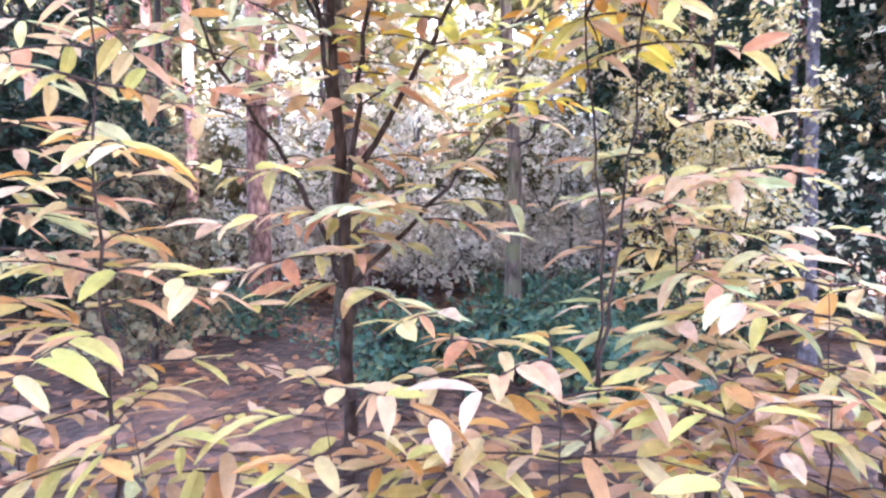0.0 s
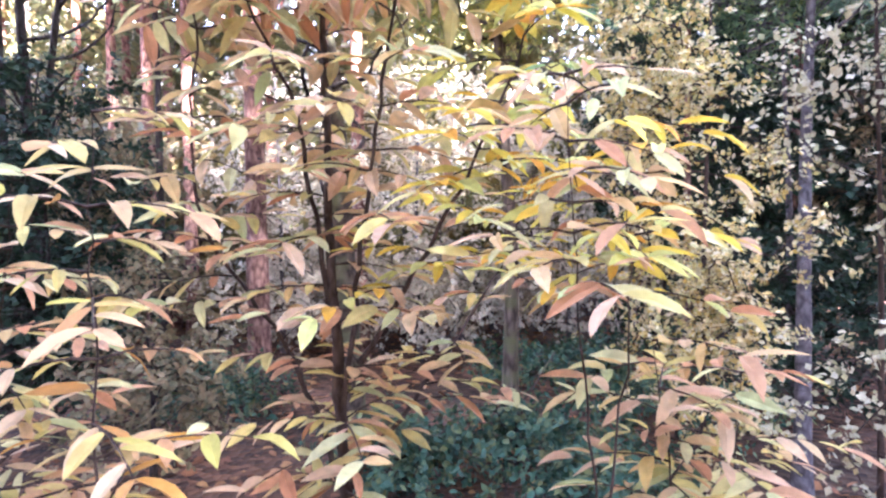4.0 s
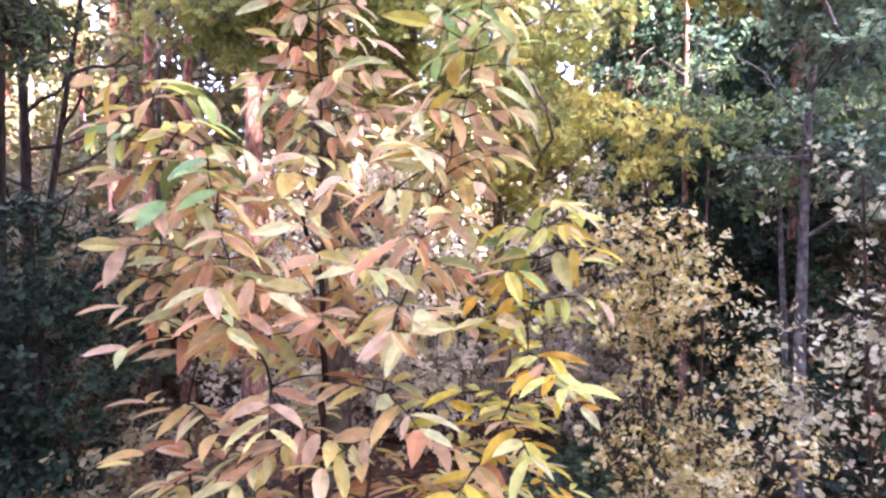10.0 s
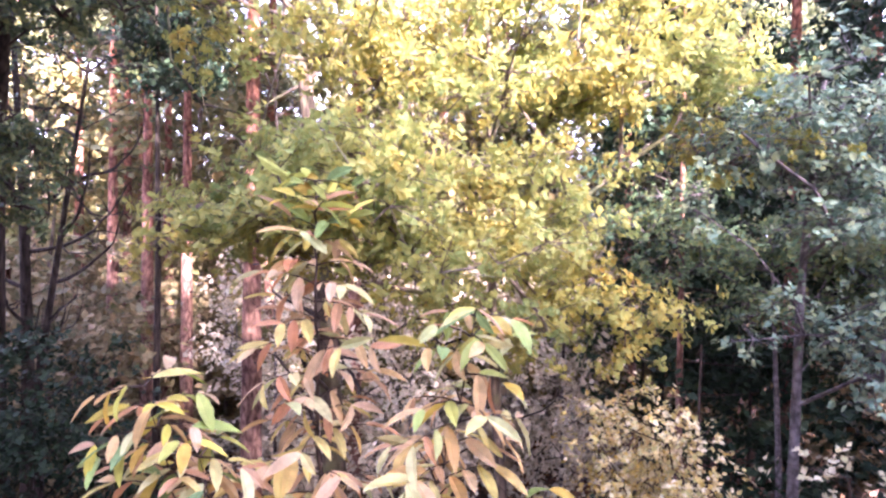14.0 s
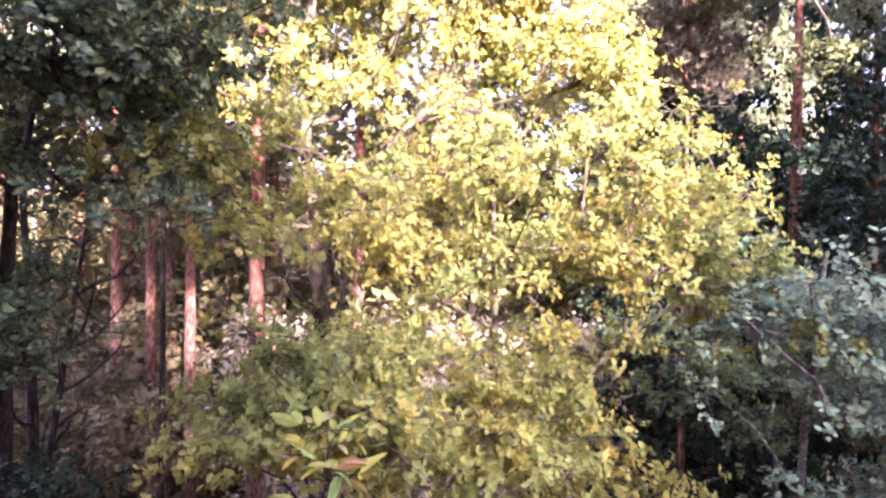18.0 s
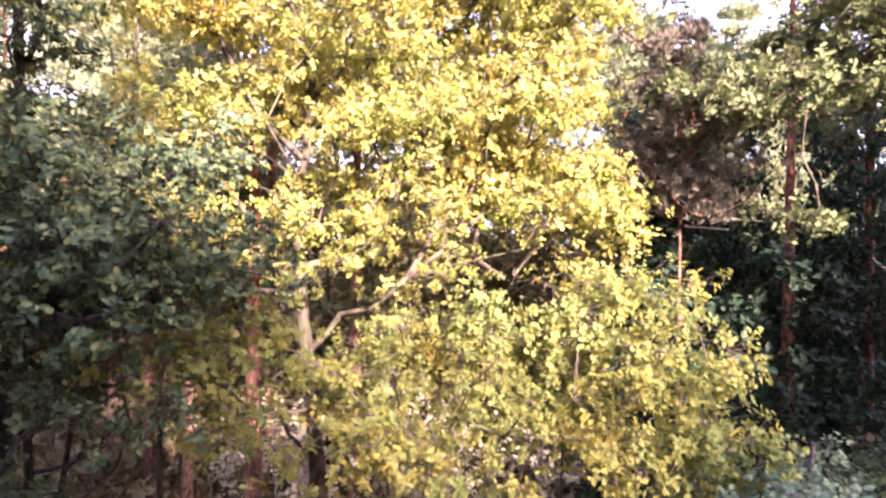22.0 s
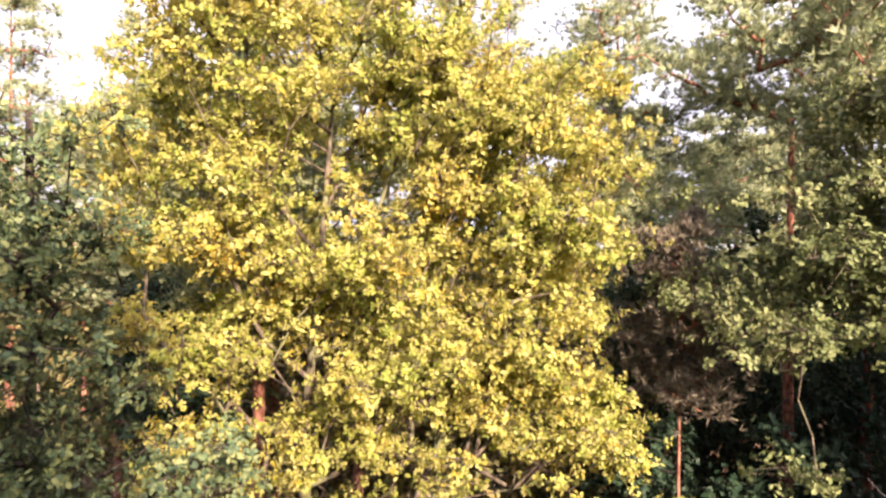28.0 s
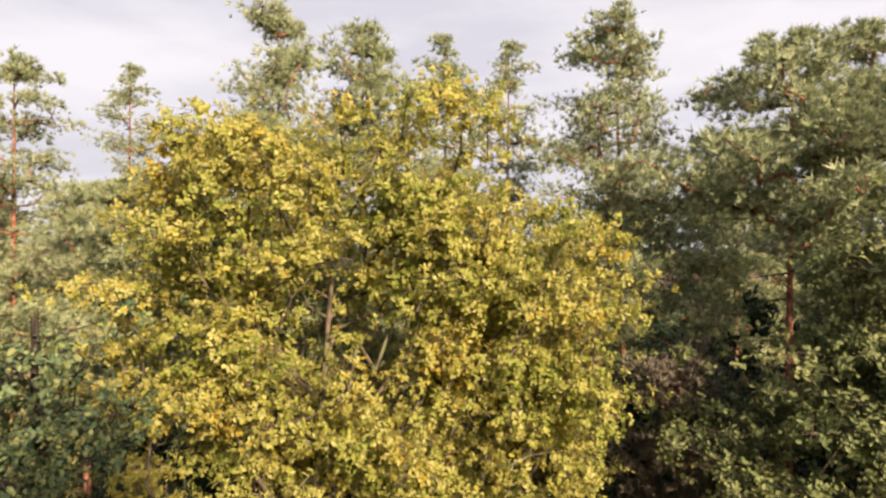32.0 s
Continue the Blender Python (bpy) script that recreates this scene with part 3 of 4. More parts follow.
def pine(label, at, height, r0, clear, width, seed, clusters=130, tufts=30, needle=0.165, lean=(0, 0), name="pine_tree", group="pines of the wood", stubs=14, far=False, needle_mat="needle", pad=0.21):
    """A Scots pine: bare orange trunk with dead stubs, flat pads of needles on long limbs."""
    rng = np.random.default_rng(seed)
    trunk = smooth_path([(0, 0, 0), (lean[0] * 0.4, lean[1] * 0.4, height * 0.5), (lean[0], lean[1], height)], 0.35)
    targets = [(lean[0], lean[1], height - 0.05), (lean[0] + 0.08, lean[1], height - 0.4), (lean[0] - 0.1, lean[1] + 0.1, height - 0.3)]
    levels = max(int(clusters / 5), 8)
    for level in range(levels):
        q = (level + rng.uniform(0.1, 0.9)) / levels
        z = clear + (height - clear) * q
        cx, cy = np.interp(z, trunk[:, 2], trunk[:, 0]), np.interp(z, trunk[:, 2], trunk[:, 1])
        a0 = rng.random() * 6.28
        for arm in range(int(rng.integers(1, 4))):
            a = a0 + arm * 2.1 + rng.normal() * 0.4
            far_out = width * (1 - q) ** 0.6 * (0.55 + 0.5 * min(1, q / 0.3)) * rng.uniform(0.5, 1.25) + 0.12
            pads = 1 + int(far_out / 0.36)
            for k in range(pads):
                d = far_out * (1 - 0.85 * k / max(pads, 1))
                targets.append((cx + d * math.cos(a) + rng.normal() * 0.12, cy + d * math.sin(a) + rng.normal() * 0.12, z + 0.22 * d + rng.normal() * 0.1))
    targets = np.array(targets)
    nodes, par, limb, ends = grow(rng, trunk, clear * 0.85, targets, 0.4, 0.08, rise=0.3)
    weight = np.zeros(len(nodes))
    for k, e in ends:
        weight[e] += 1
    for i in range(len(nodes) - 1, 0, -1):
        weight[par[i]] += weight[i]
    rad = 0.011 * np.maximum(weight, 0.5) ** 0.5
    root = thing(name, at, label, "pine tree", group)
    h = trunk[:, 2] / height
    rt = r0 * (1 - 0.95 * h ** 1.1) * (1 + 0.3 * np.exp(-trunk[:, 2] / 0.3))
    low = trunk.copy()
    low[0, 2] -= 0.3
    v, f = pole(low, rt, 12, 0.03, rng)
    bole = part("trunk", mesh_of("trunk", v, [f], True), "pine_bark", root)
    idx = np.arange(len(trunk), len(nodes))
    far_wood = []
    for number in range(limb.max() + 1):
        sel = idx[limb[idx] == number]
        if len(sel):
            wood = branch_mesh(nodes, par, sel, np.minimum(rad[sel] * 1.2, 0.07), np.minimum(rad[sel], 0.06))
            if far:
                far_wood.append(wood)
            else:
                part("limb", mesh_of("limb", wood[0], [wood[1], wood[2]], True), "pine_bark", root)
    if far:
        part("branchwork", joined("branchwork", far_wood), "pine_bark", root, kind="stuff")
    for _ in range(stubs):
        z0 = rng.uniform(clear * 0.3, clear)
        a0 = rng.random() * 6.28
        length = rng.uniform(0.25, 1.1)
        p = np.array([[np.interp(z0, trunk[:, 2], trunk[:, 0]), np.interp(z0, trunk[:, 2], trunk[:, 1]), z0]])
        e = p + np.array([[math.cos(a0), math.sin(a0), rng.uniform(-0.3, 0.3)]]) * length
        v, f = tubes(p, e, np.array([0.02]), np.array([0.006]), 5)
        part("dead_branch", mesh_of("dead_branch", v, [f], True), "dark_bark", bole)
    centre = np.array([nodes[e] for _, e in ends])
    m = len(centre) * tufts
    c = np.repeat(centre, tufts, axis=0)
    off = rng.normal(size=(m, 3)) * np.array([1.1, 1.1, 0.6]) * pad * (0.4 + 0.6 * np.minimum(1, (height + 0.2 - c[:, 2:3]) / 2.5))
    at_t = c + off
    along = unit(off * np.array([1, 1, 0.4]) + np.array([0, 0, 0.35]) + rng.normal(size=(m, 3)) * 0.15)
    me = scatter("foliage", tuft_shape(rng), at_t, along, rng.normal(size=(m, 3)), needle * rng.uniform(0.7, 1.2, size=m))
    part("foliage", me, needle_mat, root, kind="stuff")
    return root


# ---- ground ----
def ground_height(x, y):
    return 0.10 * np.sin(x * 0.31 + 1.0) * np.cos(y * 0.23) + 0.05 * np.sin(x * 0.9) * np.sin(y * 0.8 + 0.5)


def make_ground():
    k = np.linspace(-1, 1, 181)
    s = np.sign(k) * (np.abs(k) * 40 + np.abs(k) ** 7 * 1960)
    gx, gy = np.meshgrid(s, s)
    gz = ground_height(gx, gy) * np.exp(-(np.hypot(gx, gy) / 120) ** 2)
    v = np.stack([gx.ravel(), gy.ravel(), gz.ravel()], axis=1)
    i = np.arange(180)
    a = (i[:, None] * 181 + i[None]).ravel()
    f = np.stack([a, a + 1, a + 182, a + 181], axis=1)
    ob = new("ground", mesh_of("ground", v, [f], True))
    ob.data.materials.append(MAT["ground"])
    tagged(ob, "dark woodland soil under brown fallen leaves", "ground", kind="structure")


make_ground()


def fallen_leaves():
    rng = np.random.default_rng(3)
    n = 9000
    x, y = rng.uniform(-11, 11, n), rng.uniform(1.0, 22, n)
    at = np.stack([x, y, ground_height(x, y) + 0.02 + rng.random(n) * 0.02], axis=1)
    a = rng.random(n) * 6.28
    along = np.stack([np.cos(a), np.sin(a), rng.normal(size=n) * 0.2], axis=1)
    normal = np.stack([rng.normal(size=n) * 0.35, rng.normal(size=n) * 0.35, np.ones(n)], axis=1)
    ob = new("fallen_leaves", scatter("fallen_leaves", OVAL, at, along, normal, rng.uniform(0.07, 0.17, n)))
    ob.data.materials.append(MAT["litter"])
    tagged(ob, "brown and russet fallen leaves strewn over the woodland floor", "fallen leaves", kind="stuff")


fallen_leaves()


# ---- sweet chestnuts in front ----
CHESTNUT_LEAVES = []
for bend in (0.10, 0.22, 0.34, 0.5):
    for fold in (0.15, 0.45):
        lv, lg = leaf_shape([(0.085, 0.10), (0.14, 0.30), (0.155, 0.52), (0.11, 0.78)], fold, bend)
        lm = mesh_of("leaf", lv, lg)
        lm.materials.append(MAT["chestnut_part"])
        CHESTNUT_LEAVES.append((lm, (lv, lg)))
TOP_LEAVES, GOLD_LEAVES, PALE_LEAVES = [], [], []
for lm, _ in CHESTNUT_LEAVES:
    for store, mat_name in ((TOP_LEAVES, "chestnut_green"), (GOLD_LEAVES, "chestnut_gold"), (PALE_LEAVES, "chestnut_pale")):
        c = lm.copy()
        c.materials.clear()
        c.materials.append(MAT[mat_name])
        store.append(c)


def chestnut(label, base, stems, seed, singles, leaf=0.205, gold=(), bare=None, from_z=0.5, gap=0.09, reach=(0.6, 1.1), r0=0.022, r1=0.016, tips=0.0, pale=False, share=0.8):
    """A young sweet chestnut: thin stems, flat sprays of side twigs, long leaves set alternately along each twig.
    gold: the stems that bear yellow and orange leaves; bare: height below which a stem keeps few sprays, the share lost there, and that lost low down; tips: how far down from a stem's end its leaves are still green."""
    rng = np.random.default_rng(seed)
    base = np.array(base, float)
    root = thing("chestnut_sapling", base, label, "sapling", "young sweet chestnuts")
    made = 0
    rest, gilt, fresh = [[], [], [], []], [[], [], [], []], [[], [], [], []]
    for number, s in enumerate(stems):
        path = smooth_path(np.array(s, float) - base, 0.10)
        path[1:-1] += rng.normal(size=(len(path) - 2, 3)) * 0.008
        q = np.linspace(0, 1, len(path))
        v, f = pole(path, (r0 if number == 0 else r1) * (1 - 0.88 * q ** 0.7), 8, 0.05, rng)
        part("stem", mesh_of("stem", v, [f], True), "chestnut_bark", root)
        length = len(path) * 0.10
        a = rng.random() * 6.28
        d = 0.0
        while d < length:
            i = min(int(d / 0.10), len(path) - 1)
            p = path[i]
            high = p[2] + base[2] > 3.3
            d += gap * rng.uniform(0.6, 1.4) * (0.5 if tips > 0 and number == 0 and length - d < 0.6 else 0.56 if high else 1.0)
            if p[2] < from_z or (bare and not (number in gold and p[2] > 2.1) and p[2] < bare[0] and rng.random() < (bare[2] if p[2] < 2.25 and number != 1 else bare[1])):
                continue
            a += 2.4 + rng.normal() * 0.4
            left = 1 - (p[2] / (path[-1][2] + 0.35)) ** 2
            span = (reach[0] + (reach[1] - reach[0]) * rng.random()) * (0.42 + 0.78 * left)
            way = unit(np.array([math.cos(a), math.sin(a), rng.uniform(0.15, 0.75) if high else rng.uniform(0.05, 0.4)]))
            k = max(int(span / 0.075), 3)
            tw = np.array([p + way * span * j / k - np.array([0, 0, 0.28 * span]) * (j / k) ** 2 for j in range(k + 1)])
            v, f = pole(tw, np.linspace(0.006, 0.002, k + 1), 4)
            twig = part("twig", mesh_of("twig", v, [f], True), "chestnut_bark", root)
            side = unit(np.cross(way, np.array([0, 0, 1.0])))
            for j in range(1, k + 1):
                for flip in ((1, -1) if j % 2 or j == k else (rng.choice([1, -1]),)):
                    if rng.random() < 0.12:
                        continue
                    fall = rng.uniform(-0.5, 0.6) if tips > 0 and number == 0 and length - d < 0.35 else rng.uniform(-1.1, -0.1) if high else rng.uniform(-0.45, 0.12)
                    dirn = unit(way * rng.uniform(0.3, 0.8) * (1.6 if j == k else 1) + side * flip * rng.uniform(0.5, 1.0) + np.array([0, 0, fall]))
                    nor = unit(np.array([0, 0, 1.0]) + rng.normal(size=3) * (0.5 if high else 0.28) + way * (0.3 if high else 0.1))
                    ln = leaf * rng.uniform(0.6, 1.15)
                    kind = rng.integers(len(CHESTNUT_LEAVES))
                    tip_end = tips > 0 and length - d < tips
                    green = tip_end and rng.random() < (0.9 if number == 0 else 0.4)
                    golden = number in gold and p[2] > 2.1 and rng.random() < 0.75
                    if made < singles and rng.random() < share:
                        x = unit(np.cross(dirn, nor))
                        z = np.cross(x, dirn)
                        ob = part("leaf", TOP_LEAVES[kind] if green else GOLD_LEAVES[kind] if golden else PALE_LEAVES[kind] if pale else CHESTNUT_LEAVES[kind][0], "", twig)
                        mat = np.eye(4)
                        mat[:3, 0], mat[:3, 1], mat[:3, 2], mat[:3, 3] = x * ln, dirn * ln, z * ln, tw[j]
                        ob.matrix_local = Matrix(mat.tolist())
                        made += 1
                    else:
                        for store, val in zip(fresh if green else gilt if golden else rest, (tw[j], dirn, nor, ln)):
                            store.append(val)
    if rest[0]:
        part("crown", scatter("crown", LANCE, *(np.array(r) for r in rest)), "chestnut_stuff", root, kind="stuff")
    if fresh[0]:
        part("crown", scatter("crown", LANCE, *(np.array(r) for r in fresh)), "chestnut_green_stuff", root, "yellow-green top leaves", "stuff")
    if gilt[0]:
        part("crown", scatter("crown", LANCE, *(np.array(r) for r in gilt)), "chestnut_gold_stuff", root, "golden yellow upper leaves", "stuff")
    return root


chestnut("tall forked young sweet chestnut with salmon and yellow autumn leaves", (-0.45, 2.6, 0),
         [[(-0.45, 2.6, 0), (-0.42, 2.5, 1.2), (-0.50, 2.62, 2.3), (-0.55, 2.85, 3.6), (-0.62, 3.1, 4.6), (-0.68, 3.3, 5.55)],
          [(-0.42, 2.5, 1.18), (-0.62, 2.7, 1.5), (-0.78, 2.88, 1.8), (-1.08, 2.8, 2.2), (-1.2, 2.75, 2.65), (-1.1, 2.7, 3.3), (-1.18, 2.7, 3.9), (-1.36, 2.7, 4.5)],
          [(-0.40, 2.5, 1.2), (-0.1, 2.85, 1.52), (0.18, 3.2, 1.85), (0.46, 3.6, 2.2), (0.66, 3.7, 2.75), (0.72, 3.6, 3.35)],
          [(-0.45, 2.52, 1.4), (-0.35, 2.5, 2.15), (-0.17, 2.55, 3.4), (0.1, 2.65, 4.2), (0.22, 2.7, 4.85)],
          [(-0.5, 2.6, 2.0), (-0.62, 2.6, 2.9), (-0.88, 2.6, 3.5), (-1.05, 2.6, 4.2)],
          [(-0.36, 2.55, 1.75), (0.1, 2.5, 2.5), (0.42, 2.55, 3.2), (0.5, 2.6, 3.9)]],
         11, 330, from_z=1.15, r0=0.04, gap=0.062, reach=(0.32, 0.5), gold=(2, 5), bare=(3.3, 0.5, 0.74), tips=0.4, share=0.3)
chestnut("slender young sweet chestnut with pale yellow and pink leaves", (-1.12, 1.85, 0),
         [[(-1.12, 1.85, 0), (-1.10, 1.85, 0.9), (-1.14, 1.85, 1.6), (-1.1, 1.85, 2.75)]], 12, 240, from_z=0.35, gap=0.075, r0=0.012, reach=(0.36, 0.56), pale=True, leaf=0.18)
chestnut("slender young sweet chestnut with orange and salmon leaves", (0.52, 2.0, 0),
         [[(0.52, 2.0, 0), (0.55, 1.95, 1.3), (0.42, 1.85, 2.85)], [(0.54, 1.97, 0.9), (0.72, 2.1, 1.9), (0.72, 2.15, 2.75)]], 14, 260, leaf=0.185, from_z=2.05, gap=0.045, r0=0.011, r1=0.009, reach=(0.32, 0.52), gold=(1,))
chestnut("bushy young sweet chestnut with orange and yellow leaves", (1.05, 2.35, 0),
         [[(1.05, 2.35, 0), (1.03, 2.4, 1.0), (0.95, 2.5, 1.85)], [(1.07, 2.33, 0.1), (1.25, 2.4, 1.0), (1.35, 2.5, 1.7)]],
         13, 260, from_z=0.4, gap=0.07, r0=0.014, reach=(0.4, 0.65))
chestnut("slim young sweet chestnut with pink leaves", (-2.05, 2.5, 0),
         [[(-2.05, 2.5, 0), (-2.02, 2.5, 1.2), (-1.85, 2.5, 2.6)]], 15, 150, from_z=1.3, gap=0.06, r0=0.012, reach=(0.35, 0.55))
for k, (bx, by, tz) in enumerate([(0.35, 1.75, 1.05), (-0.35, 1.65, 1.0), (-0.85, 1.55, 0.95), (1.35, 1.95, 1.25), (-1.65, 2.1, 1.5), (0.85, 1.6, 0.9), (0.05, 2.0, 1.15), (1.75, 2.2, 1.2)]):
    chestnut("low sweet chestnut shoot with yellow-green and orange leaves", (bx, by, 0),
             [[(bx, by, 0), (bx + 0.03, by + 0.03, tz * 0.6), (bx - 0.02, by, tz)]], 20 + k, 110, from_z=0.35, gap=0.062, r0=0.008, reach=(0.33, 0.52), pale=True, leaf=0.185)

# ---- birches with small pale leaves ----
tree("birch_sapling", "young birch with small pale yellow leaves", "birch", [(2.15, 4.6, 0), (2.1, 4.5, 2.0), (2.15, 4.5, 4.4)], 0.03, 0.008, 0.5,
     [(1.85, 4.4, 2.5, 0.55, 0.6, 1.4), (2.0, 4.4, 1.3, 0.6, 0.7, 1.0), (1.6, 4.4, 3.5, 0.45, 0.5, 0.8), (2.35, 4.3, 2.1, 0.5, 0.5, 0.9)],
     120, 0.16, 11, 8, SMALL, 0.056, "birch", "chestnut_bark", 31, tip=0.003, step=0.2)
tree("birch_sapling", "slender birch with sparse small cream leaves", "birch", [(2.3, 2.9, 0), (2.2, 2.8, 2.0), (2.0, 2.65, 4.1)], 0.022, 0.005, 0.4,
     [(2.15, 2.75, 2.2, 0.55, 0.5, 1.9), (1.95, 2.7, 3.3, 0.4, 0.4, 0.9)],
     48, 0.16, 9, 5, SMALL, 0.046, "birch_cream", "chestnut_bark", 32, tip=0.0025, step=0.2)

# ---- oaks ----
GOLDEN = tree("oak_tree", "tall oak in golden yellow autumn leaf", "oak", [(-1.05, 6.35, 0), (-1.12, 6.4, 3.0), (-1.35, 6.5, 5.5), (-1.62, 6.5, 8.2), (-1.45, 6.8, 11.0), (-1.3, 6.9, 13.5)], 0.18, 0.012, 5.5,
     [(-1.0, 6.7, 11.3, 2.7, 1.5, 1.8), (-2.4, 6.7, 13.2, 1.35, 1.1, 1.35), (-1.15, 6.8, 13.3, 1.0, 1.0, 1.25), (-3.15, 6.5, 11.9, 1.05, 1.0, 1.25), (1.15, 6.9, 11.8, 1.25, 1.2, 1.65), (0.1, 6.8, 13.3, 0.95, 0.9, 1.35), (0.55, 6.5, 11.9, 1.25, 0.9, 1.2), (1.2, 6.6, 9.8, 1.0, 1.1, 1.5), (-2.9, 6.4, 10.1, 1.1, 0.9, 1.3), (-0.4, 6.3, 9.3, 1.5, 0.8, 0.6), (-0.6, 6.0, 8.4, 1.4, 0.6, 0.45), (-2.5, 6.3, 8.3, 0.7, 0.6, 0.7), (1.35, 6.5, 8.8, 0.95, 0.9, 0.75)],
     1200, 0.18, 13, 12, OAK, 0.062, "oak_gold", "pale_bark", 41, tip=0.0055, power=0.42, up=0.15, rise=2.4, sprays=3, wide=0.22)
YOUNG = tree("oak_tree", "spreading young oak in yellow-green leaf", "oak", [(0.7, 5.9, 0), (0.75, 5.85, 2.0), (0.6, 5.7, 4.2), (0.5, 5.5, 7.2)], 0.10, 0.02, 2.0,
     [(0.3, 5.1, 6.95, 1.6, 0.9, 0.95), (1.85, 5.5, 7.1, 0.95, 0.9, 0.95), (-1.55, 4.9, 7.15, 0.65, 0.5, 0.45), (-1.6, 4.4, 5.75, 0.7, 0.5, 0.45), (2.6, 5.3, 6.3, 0.5, 0.5, 0.5), (0.0, 4.2, 5.4, 1.6, 0.6, 0.6), (0.6, 5.3, 4.7, 1.4, 0.8, 0.6)],
     360, 0.18, 13, 12, OAK, 0.066, "oak_mixed", "oak_bark", 42, up=0.2, rise=1.6, sprays=5, wide=0.28)
tree("oak_tree", "dark-stemmed oak in dull green leaf", "oak", [(-5.3, 6.9, 0), (-5.35, 6.95, 3.5), (-5.0, 6.5, 6.0), (-4.0, 5.4, 9.0), (-3.6, 4.8, 12.0)], 0.13, 0.03, 3.0,
     [(-3.4, 4.4, 10.2, 0.9, 0.9, 1.9), (-2.7, 4.1, 8.3, 1.1, 0.7, 1.5), (-4.6, 5.6, 8.0, 1.1, 0.9, 0.9), (-5.0, 6.4, 6.2, 0.7, 0.6, 0.4), (-3.5, 5.0, 5.8, 0.6, 0.4, 0.4), (-2.2, 4.0, 8.45, 0.8, 0.6, 0.95)],
     370, 0.2, 11, 11, OAK, 0.068, "oak_dark", "dark_bark", 43, up=0.25, sprays=8, wide=0.3)
tree("sallow_tree", "grey-stemmed sallow with pale grey-green leaves", "sallow", [(3.1, 4.8, 0), (3.12, 4.85, 3.0), (3.2, 4.9, 5.0), (3.3, 4.8, 6.6)], 0.075, 0.02, 3.0,
     [(3.1, 4.7, 6.3, 0.8, 0.6, 0.6), (2.55, 5.0, 5.3, 0.5, 0.5, 0.35), (3.5, 4.6, 5.6, 0.7, 0.6, 0.5), (3.7, 4.6, 4.5, 0.8, 0.6, 0.45)],
     105, 0.2, 10, 8, OVAL, 0.068, "sallow", "grey_bark", 46, sprays=5, wide=0.25)
RIGHT_OAK = tree("oak_tree", "oak in green leaf tinged with yellow", "oak", [(6.4, 7.0, 0), (6.4, 6.9, 3.0), (6.1, 6.5, 6.5), (5.5, 6.2, 9.0), (5.3, 6.1, 13.0)], 0.10, 0.02, 5.5,
     [(4.1, 6.1, 10.65, 1.2, 1.1, 1.15), (5.1, 6.2, 10.8, 1.1, 1.0, 1.25), (3.5, 5.9, 8.5, 0.5, 0.5, 0.4), (6.2, 5.8, 11.1, 1.3, 1.2, 1.5), (5.8, 5.9, 11.1, 1.0, 1.0, 1.2), (5.4, 6.0, 12.6, 0.95, 0.9, 1.2), (3.7, 6.9, 10.3, 0.6, 0.6, 0.6)],
     430, 0.2, 11, 10, OAK, 0.076, "oak_green", "pale_bark", 44, up=0.2, sprays=7, wide=0.3)

tree("hazel_tree", "hazel in fresh green leaf before dark hollies", "hazel", [(4.3, 6.9, 0), (4.25, 6.9, 2.5), (4.1, 6.9, 5.4)], 0.06, 0.015, 2.5,
     [(4.5, 6.8, 4.9, 1.1, 0.6, 0.9), (3.3, 7.1, 5.2, 0.8, 0.5, 0.7), (5.4, 6.9, 5.2, 0.7, 0.5, 0.8)],
     120, 0.2, 10, 8, OVAL, 0.075, "hazel_green", "grey_bark", 49, sprays=5, wide=0.26)

MOSSY = tree("oak_tree", "black-stemmed oak with bare crooked branches", "oak", [(-5.75, 8.0, 0), (-5.72, 8.0, 3.0), (-5.75, 7.95, 5.5), (-5.9, 7.9, 8.5)], 0.12, 0.03, 3.2,
             [(-5.8, 7.9, 7.4, 1.0, 0.8, 1.2)], 36, 0.24, 7, 6, OAK, 0.08, "oak_dark", "dark_bark", 47, bare=0.75)
LEANING = tree("oak_tree", "slim leaning oak with black bare branches", "oak", [(-5.25, 7.6, 0), (-5.32, 7.6, 3.2), (-4.98, 7.55, 5.2), (-4.5, 7.4, 7.6)], 0.075, 0.02, 3.6,
               [(-4.5, 7.3, 7.4, 0.8, 0.6, 0.8)], 24, 0.22, 7, 6, OAK, 0.08, "oak_dark", "dark_bark", 48, bare=0.75)


